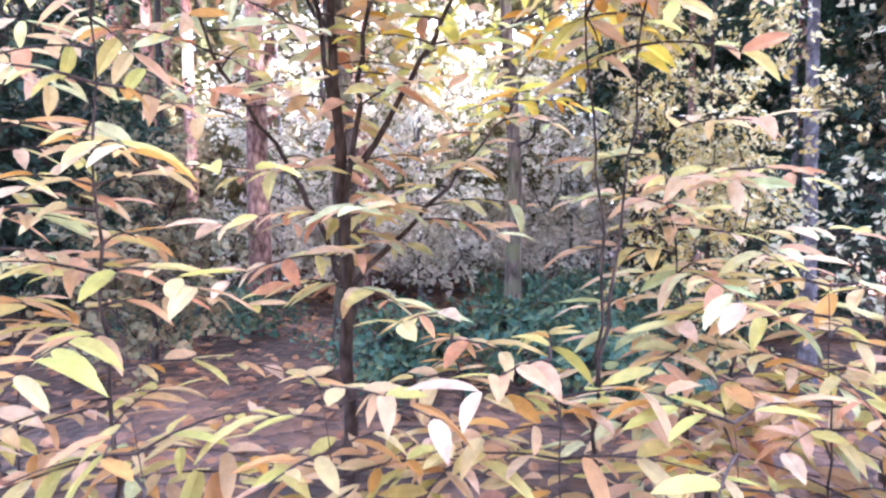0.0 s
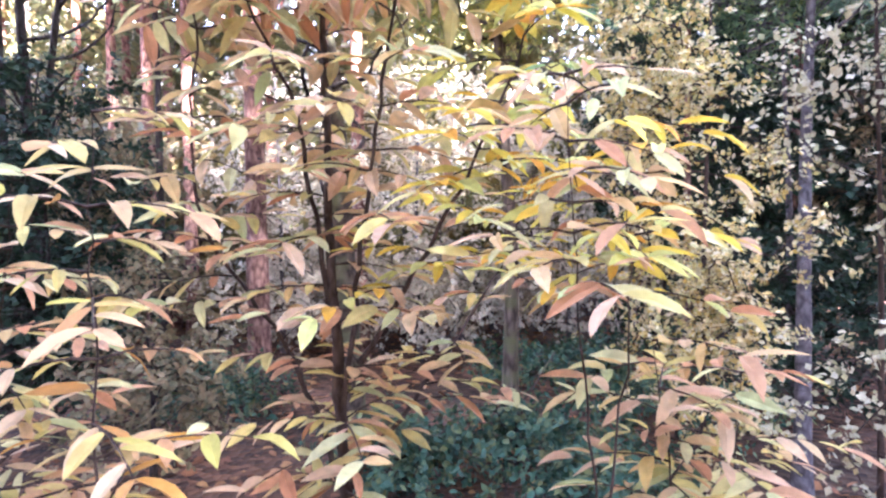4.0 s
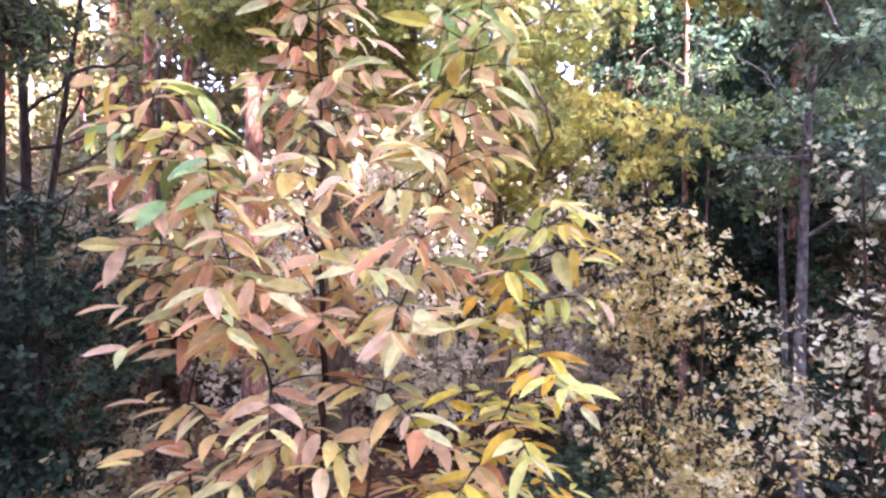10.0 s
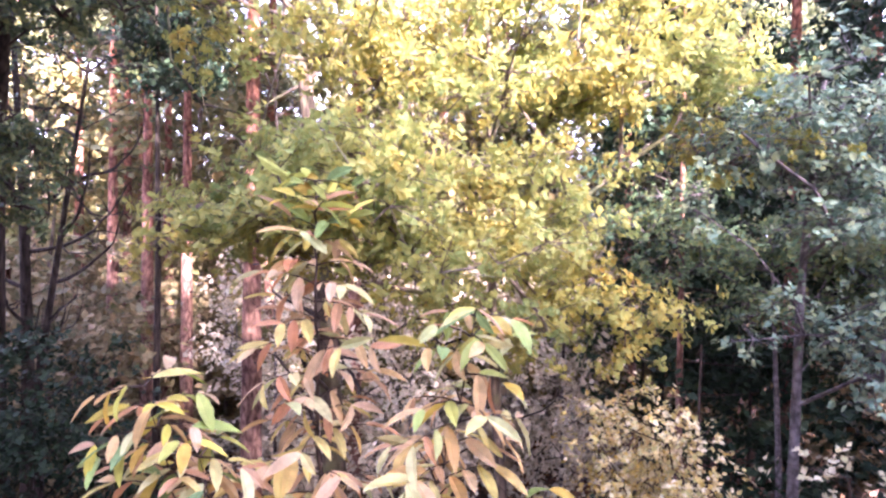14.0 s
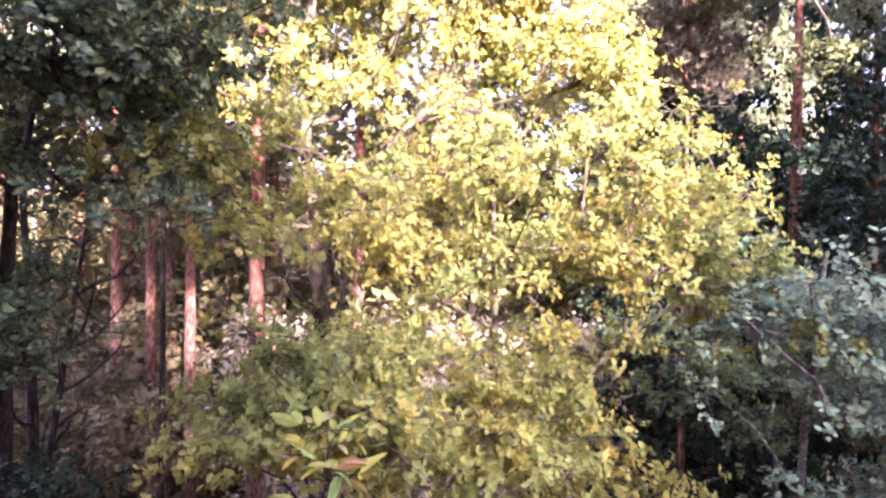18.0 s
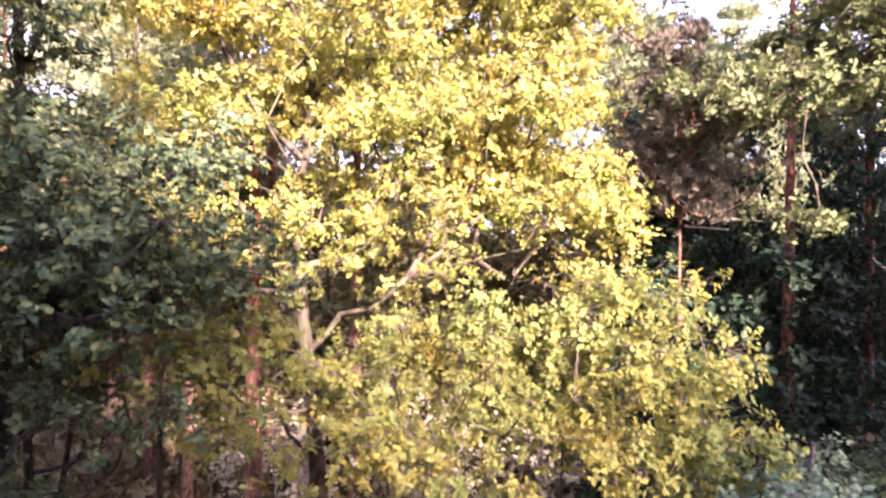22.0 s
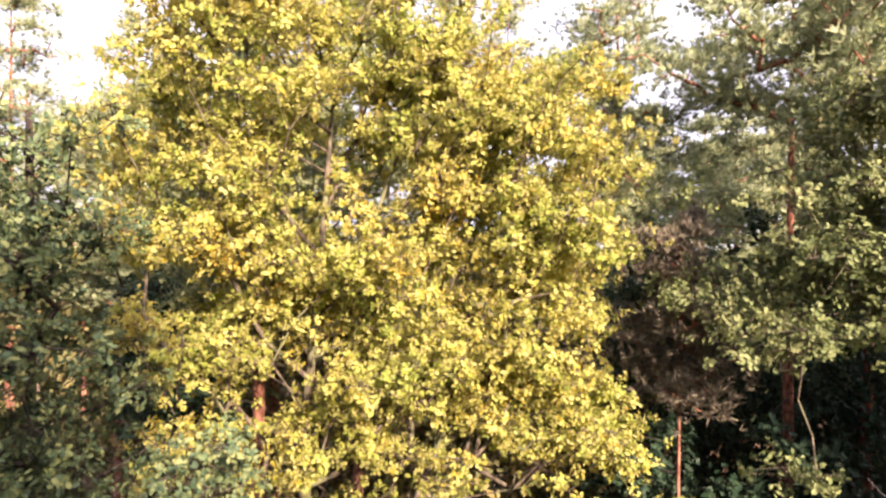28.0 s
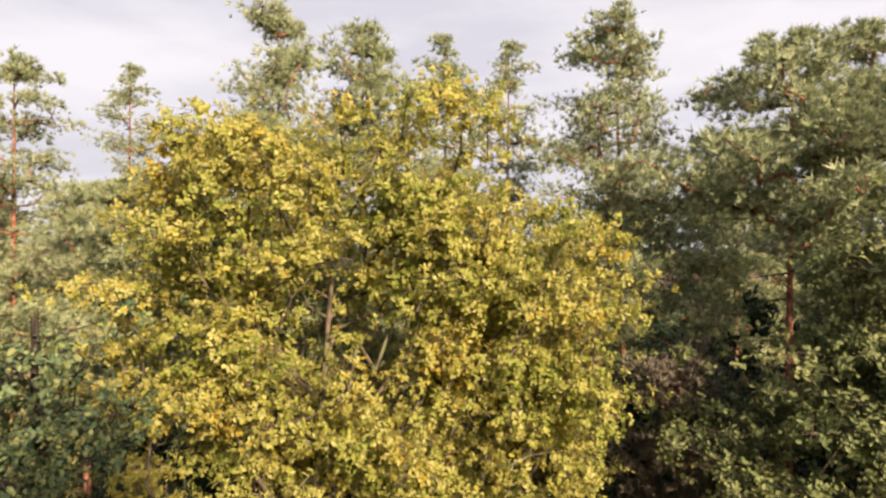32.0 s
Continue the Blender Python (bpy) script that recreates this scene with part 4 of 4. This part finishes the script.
def bare_branches(root, seed, spots, reach, r0=0.035, bark="dark_bark"):
    """Leafless crooked limbs on a trunk: (place on the trunk, turn) each, all in the tree's own space."""
    rng = np.random.default_rng(seed)
    for p, turn in spots:
        way = unit(np.array([math.cos(turn), math.sin(turn), 0.35]))
        steps = int(rng.uniform(*reach) / 0.16)
        nodes, par, rad = [np.array(p, float)], [-1], [r0]
        last = 0
        forks = []
        for k in range(steps):
            way = unit(way + rng.normal(size=3) * 0.26 + np.array([0, 0, 0.10]))
            nodes.append(nodes[last] + way * 0.16)
            par.append(last)
            rad.append(max(r0 * (1 - 0.9 * (k + 1) / steps), 0.004))
            last = len(nodes) - 1
            if k > 1 and rng.random() < 0.45:
                forks.append((last, unit(way + rng.normal(size=3) * 0.8), rad[-1] * 0.6))
        for start, w, r in forks:
            at = start
            m = int(rng.integers(3, 8))
            for k in range(m):
                w = unit(w + rng.normal(size=3) * 0.3 + np.array([0, 0, 0.12]))
                nodes.append(nodes[at] + w * 0.12)
                par.append(at)
                rad.append(max(r * (1 - 0.85 * (k + 1) / m), 0.003))
                at = len(nodes) - 1
        nodes, par, rad = np.array(nodes), np.array(par), np.array(rad)
        sel = np.arange(1, len(nodes))
        wood = branch_mesh(nodes, par, sel, np.minimum(rad[par[sel]], rad[sel] * 1.3), rad[sel])
        part("bare_branch", mesh_of("bare_branch", wood[0], [wood[1], wood[2]], True), bark, root)


bare_branches(GOLDEN, 101, [((-0.02, 0, 2.6), 2.6), ((-0.05, -0.05, 3.1), 0.3), ((-0.08, 0, 3.5), 3.3), ((-0.1, -0.05, 3.9), -0.4), ((-0.15, 0.0, 4.3), 2.8), ((-0.2, -0.05, 4.6), -0.2),
                            ((-0.25, 0.05, 5.0), 3.6), ((-0.3, 0.05, 5.4), 0.5), ((-0.35, 0.05, 5.9), 2.9), ((-0.45, 0.1, 6.6), 0.0), ((-0.5, 0.1, 7.1), 2.5), ((-0.55, 0.1, 7.7), 3.4)], (1.2, 2.6), 0.032)
bare_branches(MOSSY, 102, [((0.03, 0, 2.9), -0.5), ((0.03, 0, 3.5), 0.2), ((0.02, 0, 4.0), -0.9), ((0.01, 0, 4.5), 2.9), ((0.0, -0.02, 5.0), -0.3), ((0.0, -0.04, 5.5), 0.4), ((-0.03, -0.06, 6.1), -0.6), ((-0.07, -0.07, 6.8), 2.6)], (1.2, 2.3), 0.034)
bare_branches(LEANING, 105, [((-0.05, 0, 2.9), -0.4), ((-0.05, 0, 3.5), -0.8), ((0.05, -0.01, 4.1), -0.2), ((0.15, -0.03, 4.6), 0.5), ((0.28, -0.06, 5.2), -0.7), ((0.42, -0.1, 5.9), 0.1), ((0.55, -0.14, 6.5), 2.7)], (0.9, 1.9), 0.028)
bare_branches(YOUNG, 103, [((0.05, -0.05, 2.2), -1.0), ((0.0, -0.1, 2.9), -2.2), ((-0.05, -0.15, 3.4), -0.6), ((-0.1, -0.2, 4.2), 2.8)], (0.8, 1.6), 0.022)

bare_branches(RIGHT_OAK, 104, [((-0.65, -0.65, 8.0), -2.6), ((-0.78, -0.74, 8.6), -2.2), ((-0.9, -0.8, 9.2), -1.8), ((-0.5, -0.58, 7.4), -2.9), ((-0.95, -0.82, 9.8), -2.7), ((-0.98, -0.83, 10.4), -1.4)], (1.2, 2.2), 0.018, "grey_bark")


def fallen_branch(label, a, b, r):
    rng = np.random.default_rng(int(abs(a[0]) * 100) + 7)
    a, b = np.array(a, float), np.array(b, float)
    path = smooth_path([b - b, (a - b) * 0.5 + np.array([0.02, 0.03, 0.03]), a - b], 0.1)
    path[1:-1] += rng.normal(size=(len(path) - 2, 3)) * 0.006
    v, f = pole(path, np.linspace(r, r * 0.5, len(path)), 7, 0.08, rng)
    ob = new("fallen_branch", mesh_of("fallen_branch", v, [f], True))
    ob.location = b
    ob.data.materials.append(MAT["pale_bark"])
    tagged(ob, label, "branch")


fallen_branch("thin pale dead branch leaning over the brambles", (1.35, 6.7, 0.85), (0.5, 5.8, 0.0), 0.02)
fallen_branch("thin dead stick lying on fallen leaves", (-1.7, 5.4, 0.04), (-1.05, 4.4, 0.02), 0.015)

# ---- understorey ----
def shrub(name, label, category, at, blobs, seed, mat, shape, size, clusters, group=""):
    x, y = at
    return tree(name, label, category, [(x, y, 0), (x + 0.05, y, blobs[0][2] * 0.6), (x, y, blobs[0][2] + 0.2)], 0.035, 0.01, 0.15,
                blobs, clusters, 0.2, 9, 7, shape, size, mat, "dark_bark", seed, group=group, tip=0.004, step=0.25)


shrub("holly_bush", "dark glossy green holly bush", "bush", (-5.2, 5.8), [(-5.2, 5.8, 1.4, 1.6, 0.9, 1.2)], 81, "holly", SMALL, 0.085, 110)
# the two holly trees are added as dark filling where only shade lies
HOLLY = shrub("holly_tree", "tall near-black holly added to fill a shaded gap", "holly", (4.9, 8.1), [(4.9, 8.1, 4.3, 1.9, 0.8, 4.2)], 82, "holly", SMALL, 0.145, 150)
shrub("holly_tree", "narrow near-black holly added as shade behind the golden oak", "holly", (3.35, 9.2), [(3.35, 9.2, 5.4, 0.9, 0.7, 5.2)], 85, "holly", SMALL, 0.125, 170)
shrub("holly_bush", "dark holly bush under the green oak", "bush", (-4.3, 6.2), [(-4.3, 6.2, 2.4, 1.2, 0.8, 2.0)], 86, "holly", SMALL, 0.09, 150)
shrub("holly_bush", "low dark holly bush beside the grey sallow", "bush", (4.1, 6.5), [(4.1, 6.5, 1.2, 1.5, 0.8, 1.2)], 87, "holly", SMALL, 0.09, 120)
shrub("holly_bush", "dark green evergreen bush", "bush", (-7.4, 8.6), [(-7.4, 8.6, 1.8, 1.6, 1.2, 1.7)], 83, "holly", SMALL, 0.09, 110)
shrub("hazel_bush", "thin bush with yellow-brown leaves", "bush", (-2.6, 5.0), [(-2.6, 5.0, 1.2, 0.8, 0.7, 1.0)], 84, "shade_leaf", OVAL, 0.08, 50)
for k, (bx, by, rx, ry) in enumerate([(0.7, 5.3, 0.9, 0.6), (-0.4, 4.9, 0.6, 0.5), (1.6, 8.2, 1.2, 0.8), (2.6, 6.2, 1.2, 0.8), (-3.0, 7.0, 1.2, 0.9), (3.4, 9.0, 1.8, 1.2), (1.4, 4.3, 0.7, 0.5)]):
    shrub("bramble_patch", "low bramble patch with dark green leaves", "bramble", (bx, by), [(bx, by, 0.3, rx, ry, 0.35)], 90 + k, "bramble", SMALL, 0.085, 60, "brambles on the woodland floor")

# dark crowns added to stand in for shade in the gaps beside the oaks
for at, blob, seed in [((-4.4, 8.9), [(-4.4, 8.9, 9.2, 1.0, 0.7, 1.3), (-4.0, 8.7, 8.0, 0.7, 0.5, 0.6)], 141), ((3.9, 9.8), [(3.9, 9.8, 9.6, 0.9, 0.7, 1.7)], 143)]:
    tree("holly_tree", "near-black holly with a high crown, added as shade", "holly", [(*at, 0), (at[0] + 0.05, at[1], 5.0), (at[0], at[1], blob[0][2] + 0.9)], 0.07, 0.02, 7.0,
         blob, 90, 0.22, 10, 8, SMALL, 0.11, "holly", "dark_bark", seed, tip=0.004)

# ---- pines ----
pine("tall pine with reddish flaking bark", (-2.75, 8.5, 0), 14.6, 0.18, 9.5, 1.4, 51)
pine("pine with blue-green crown", (-1.5, 10.5, 0), 16.7, 0.15, 10.0, 1.7, 52)
pine("broad-crowned pine with pale needles", (4.2, 12.0, 0), 17.7, 0.14, 8.5, 2.7, 53, clusters=190, lean=(-0.5, 0))
pine("pine with layered dark green pads", (6.0, 9.5, 0), 16.2, 0.15, 12.5, 2.6, 54, clusters=150)
pine("dying young pine with grey-brown needles", (3.35, 7.7, 0), 11.2, 0.06, 8.6, 0.8, 59, clusters=70, tufts=35, needle_mat="dead_needle", stubs=8)
P1 = pine("tall pine with open rounded crown", (-3.8, 13.0, 0), 18.2, 0.18, 11.0, 2.2, 56, clusters=140)
P2 = pine("slim tall pine with sparse crown", (0.1, 14.7, 0), 18.1, 0.14, 9.5, 1.3, 57, clusters=90)
P3 = pine("red-barked pine of the wood", (-5.8, 11.4, 0), 14.0, 0.15, 9.5, 1.4, 58, clusters=110)
copy_thing(P2, pose(1.9, 16.0, 0.3, 0, 0, 130))
copy_thing(P2, pose(-10.5, 19.0, 0.5, 0, 0, 200))
copy_thing(P1, pose(8.9, 11.5, -0.9, 0, 0, 80))
copy_thing(P3, pose(-5.1, 11.6, 0, 0, 0, 100))
copy_thing(P3, pose(-8.3, 13.2, 0, 0, 0, 220))
copy_thing(P1, pose(-10.8, 14.2, -0.8, 0, 0, 300))
for x, y, turn in [(-7.9, 15.2, 30), (-6.95, 12.2, 150), (-7.4, 13.6, 260), (-6.2, 13.1, 330)]:
    copy_thing(P3, pose(x, y, 0, 0, 0, turn))

# ---- the wood behind: lighter trees, repeated ----
F1 = pine("distant pine of the wood", (-2.0, 22.0, 0), 15.8, 0.15, 8.0, 1.5, 61, clusters=80, tufts=13, needle=0.30, stubs=3, name="distant_pine", group="distant pines", far=True)
F2 = pine("distant broad pine of the wood", (9.0, 19.0, 0), 15.2, 0.17, 6.0, 2.1, 62, clusters=100, tufts=13, needle=0.32, stubs=3, name="distant_pine", group="distant pines", far=True)
D1 = tree("distant_oak", "distant broadleaf tree in pale yellow-green leaf", "oak", [(3.0, 17.0, 0), (3.1, 17.0, 5.0), (2.9, 17.0, 10.0)], 0.14, 0.03, 1.2,
          [(3.0, 17.0, 7.5, 2.3, 2.0, 3.6), (3.2, 17, 3.4, 2.3, 2.0, 2.2)], 100, 0.38, 7, 6, SMALL, 0.26, "far_leaf", "oak_bark", 63, group="distant broadleaf trees", far=True)
D2 = tree("distant_hazel", "pale broadleaf understorey tree deep in the wood", "hazel", [(-1.0, 15.0, 0), (-1.1, 15.0, 3.0), (-0.8, 15.0, 6.0)], 0.07, 0.02, 0.4,
          [(-1.0, 15.0, 3.2, 1.9, 1.6, 2.4), (-1.0, 15, 1.2, 1.7, 1.4, 1.0)], 90, 0.35, 8, 6, SMALL, 0.19, "shade_leaf", "oak_bark", 64, group="understorey trees", far=True)
# bright haze at the centre is put into these hazels' leaf colour
D6 = tree("distant_hazel", "hazel deep in the wood, thin leaves paled as haze", "hazel", [(-1.8, 11.4, 0), (-1.9, 11.4, 2.5), (-1.6, 11.4, 5.2)], 0.05, 0.015, 0.3,
          [(-1.8, 11.4, 2.9, 1.9, 1.4, 2.5), (-1.8, 11.4, 1.0, 1.7, 1.3, 0.9)], 110, 0.34, 8, 6, SMALL, 0.13, "haze_pale_leaf", "grey_bark", 65, group="understorey trees", far=True)
rng = np.random.default_rng(70)
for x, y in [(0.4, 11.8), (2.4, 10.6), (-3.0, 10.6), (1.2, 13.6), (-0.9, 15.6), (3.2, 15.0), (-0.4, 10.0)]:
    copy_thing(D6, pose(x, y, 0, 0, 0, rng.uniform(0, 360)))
for x, y in [(-6.6, 9.6), (-7.0, 12.6), (-6.3, 14.6), (-8.6, 14.2), (-4.9, 13.2), (-9.2, 9.6), (7.2, 8.6), (-9.5, 11.5), (-5.5, 16.5), (-3.2, 17.5), (5.8, 15.0), (8.6, 14.0), (-12.5, 15.5), (11.5, 16.0), (0.8, 19.5), (-7.5, 19.5), (5.0, 20.0)]:
    copy_thing(D2, pose(x, y, 0, 0, 0, rng.uniform(0, 360)))
for row in range(3):
    y = 19 + row * 5.5
    for col in range(10):
        x = (col - 4.5) * (4.2 + row * 1.2) + rng.uniform(-1.4, 1.4)
        src = (F1, F2, D1, D1)[int(rng.integers(4))]
        copy_thing(src, pose(x, y + rng.uniform(-1.8, 1.8), 0, 0, 0, rng.uniform(0, 360)))
for x, y in [(8.6, 16.2), (6.6, 17.6)]:
    copy_thing(F2, pose(x, y, 0, 0, 0, rng.uniform(0, 360)))
for x, y in [(2.9, 14.2), (0.8, 13.2), (-2.6, 13.6), (-5.6, 13.4), (-0.6, 12.6), (-9.0, 16.5), (-6.2, 17.5), (-13.0, 17.0), (-11.2, 15.6), (-9.7, 13.6), (-12.8, 13.2), (-7.9, 17.6), (-3.5, 18.5), (6.5, 17.0), (10.0, 18.0)]:
    copy_thing(D1, pose(x, y, 0, 0, 0, rng.uniform(0, 360)))
# far row with haze mixed into its leaf colour, closing gaps to the sky
D7 = tree("distant_birch", "distant birch with thin yellow leaves paled as haze", "birch", [(-6.1, 18.1, 0), (-6.0, 18.1, 4.5), (-6.2, 18.1, 9.0)], 0.08, 0.02, 1.0,
          [(-6.1, 18.1, 6.6, 1.8, 1.3, 2.9), (-6.1, 18.1, 2.6, 1.9, 1.4, 2.3)], 95, 0.36, 7, 6, SMALL, 0.20, "haze_far_leaf", "grey_bark", 66, group="distant birches", far=True)
for x, y in [(-3.7, 16.4), (-1.2, 17.9), (1.4, 17.2), (3.9, 18.3), (6.4, 17.8), (-10.2, 20.6), (-7.6, 21.4), (-4.6, 20.8), (-2.2, 21.6), (0.3, 21.0), (2.7, 21.7), (5.2, 21.1), (8.1, 21.4), (-9.0, 17.9), (-12.0, 18.6)]:
    copy_thing(D7, pose(x, y, 0, 0, 0, rng.uniform(0, 360)))
for col in range(18):
    copy_thing((D7, D1)[col % 3 == 0], pose((col - 8.5) * 3.0 + rng.uniform(-0.9, 0.9), 36 + rng.uniform(-2, 2), 0, 0, 0, rng.uniform(0, 360)))
# unseen trees added behind the camera to keep the low sun off the floor; tall at both sides, low in the middle
D3 = tree("distant_oak", "unseen dense oak in dull leaf, added to block the sun", "oak", [(3.9, -9.2, 0), (3.9, -9.2, 6.0), (3.9, -9.2, 12.4)], 0.16, 0.03, 1.0,
          [(3.9, -9.2, 9.2, 2.0, 1.6, 3.6), (3.9, -9.2, 4.6, 2.1, 1.6, 3.8)], 80, 0.40, 8, 6, SMALL, 0.535, "far_leaf", "oak_bark", 68, group="distant broadleaf trees", far=True)
D4 = tree("distant_oak", "unseen low dense oak added to block the sun", "oak", [(-0.9, -9.0, 0), (-0.9, -9.0, 5.0), (-0.9, -9.0, 10.0)], 0.15, 0.03, 1.0,
          [(-0.9, -9.0, 5.4, 2.2, 1.6, 4.9)], 64, 0.40, 8, 6, SMALL, 0.54, "far_leaf", "oak_bark", 69, group="distant broadleaf trees", far=True)
D5 = tree("distant_oak", "unseen tall thinly leaved oak added to dapple the sun", "oak", [(0.2, -11.6, 0), (0.2, -11.6, 7.0), (0.2, -11.6, 15.5)], 0.15, 0.02, 7.0,
          [(0.2, -11.6, 13.4, 2.2, 1.6, 3.4)], 26, 0.5, 7, 6, SMALL, 0.28, "far_leaf", "oak_bark", 71, group="distant broadleaf trees", far=True)
for x in (-7.2, -5.1, -0.2, 1.9):
    screen = copy_thing(D3, pose(x, -9.2 + rng.uniform(-0.5, 0.5), 0, 0, 0, rng.uniform(0, 360)))
    screen.scale = (1.0, 1.0, 1.44 if x > 0 else 1.0)
D3.scale, D4.scale = (1.0, 1.0, 1.44), (1.0, 1.0, 1.09)
for x, y in [(6.8, -9.2), (8.8, -9.2), (10.9, -8.8), (13.0, -9.1), (15.1, -9.0), (7.8, -10.8), (9.9, -10.6), (12.0, -10.9), (14.1, -10.7), (-2.9, -9.0)]:
    screen = copy_thing(D4, pose(x, y, 0, 0, 0, rng.uniform(0, 360)))
    screen.scale = (1.0, 1.0, 1.2)
for x in (4.8, 6.9, 9.0, 11.0, 13.1, 15.2):
    screen = copy_thing(D5, pose(x, -13.4 + rng.uniform(-0.4, 0.4), 0, 0, 0, rng.uniform(0, 360)))
    screen.scale = (1.0, 1.0, 1.12)
for x in (3.7, 5.7, 9.9, 12.0, 14.0):
    copy_thing(D5, pose(x, -11.6 + rng.uniform(-0.4, 0.4), 0, 0, 0, rng.uniform(0, 360)))
# more screens added out of view, to shade the wood's right and left
screen = copy_thing(D3, pose(6.4, 0.6, 0, 0, 0, rng.uniform(0, 360)))
screen.scale = (1.0, 1.0, 0.62)
screen = copy_thing(D3, pose(7.7, 4.4, 0, 0, 0, 50))
screen.scale = (1.0, 1.0, 0.85)
for x, y, turn in [(9.4, 5.8, 120), (11.7, 6.8, 240)]:
    screen = copy_thing(D3, pose(x, y, 0, 0, 0, turn))
    screen.scale = (1.0, 1.0, 1.3)
for x, y, turn, tall in [(-7.3, 3.5, 20, 1.05), (-11.2, 5.0, 140, 1.05), (-3.4, -2.4, 200, 1.02), (-6.3, -1.7, 80, 1.2), (-8.4, -1.8, 310, 1.15)]:
    screen = copy_thing(D3, pose(x, y, 0, 0, 0, turn))
    screen.scale = (1.0, 1.0, tall)
# near-black copies added at the right in place of deep shade
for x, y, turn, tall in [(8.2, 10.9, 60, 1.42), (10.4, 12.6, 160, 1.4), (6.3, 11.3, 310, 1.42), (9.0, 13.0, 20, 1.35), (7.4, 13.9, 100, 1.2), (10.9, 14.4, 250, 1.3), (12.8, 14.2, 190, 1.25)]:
    gap_holly = copy_thing(HOLLY, pose(x, y, 0, 0, 0, turn))
    gap_holly.scale = (1.0, 1.0, tall)
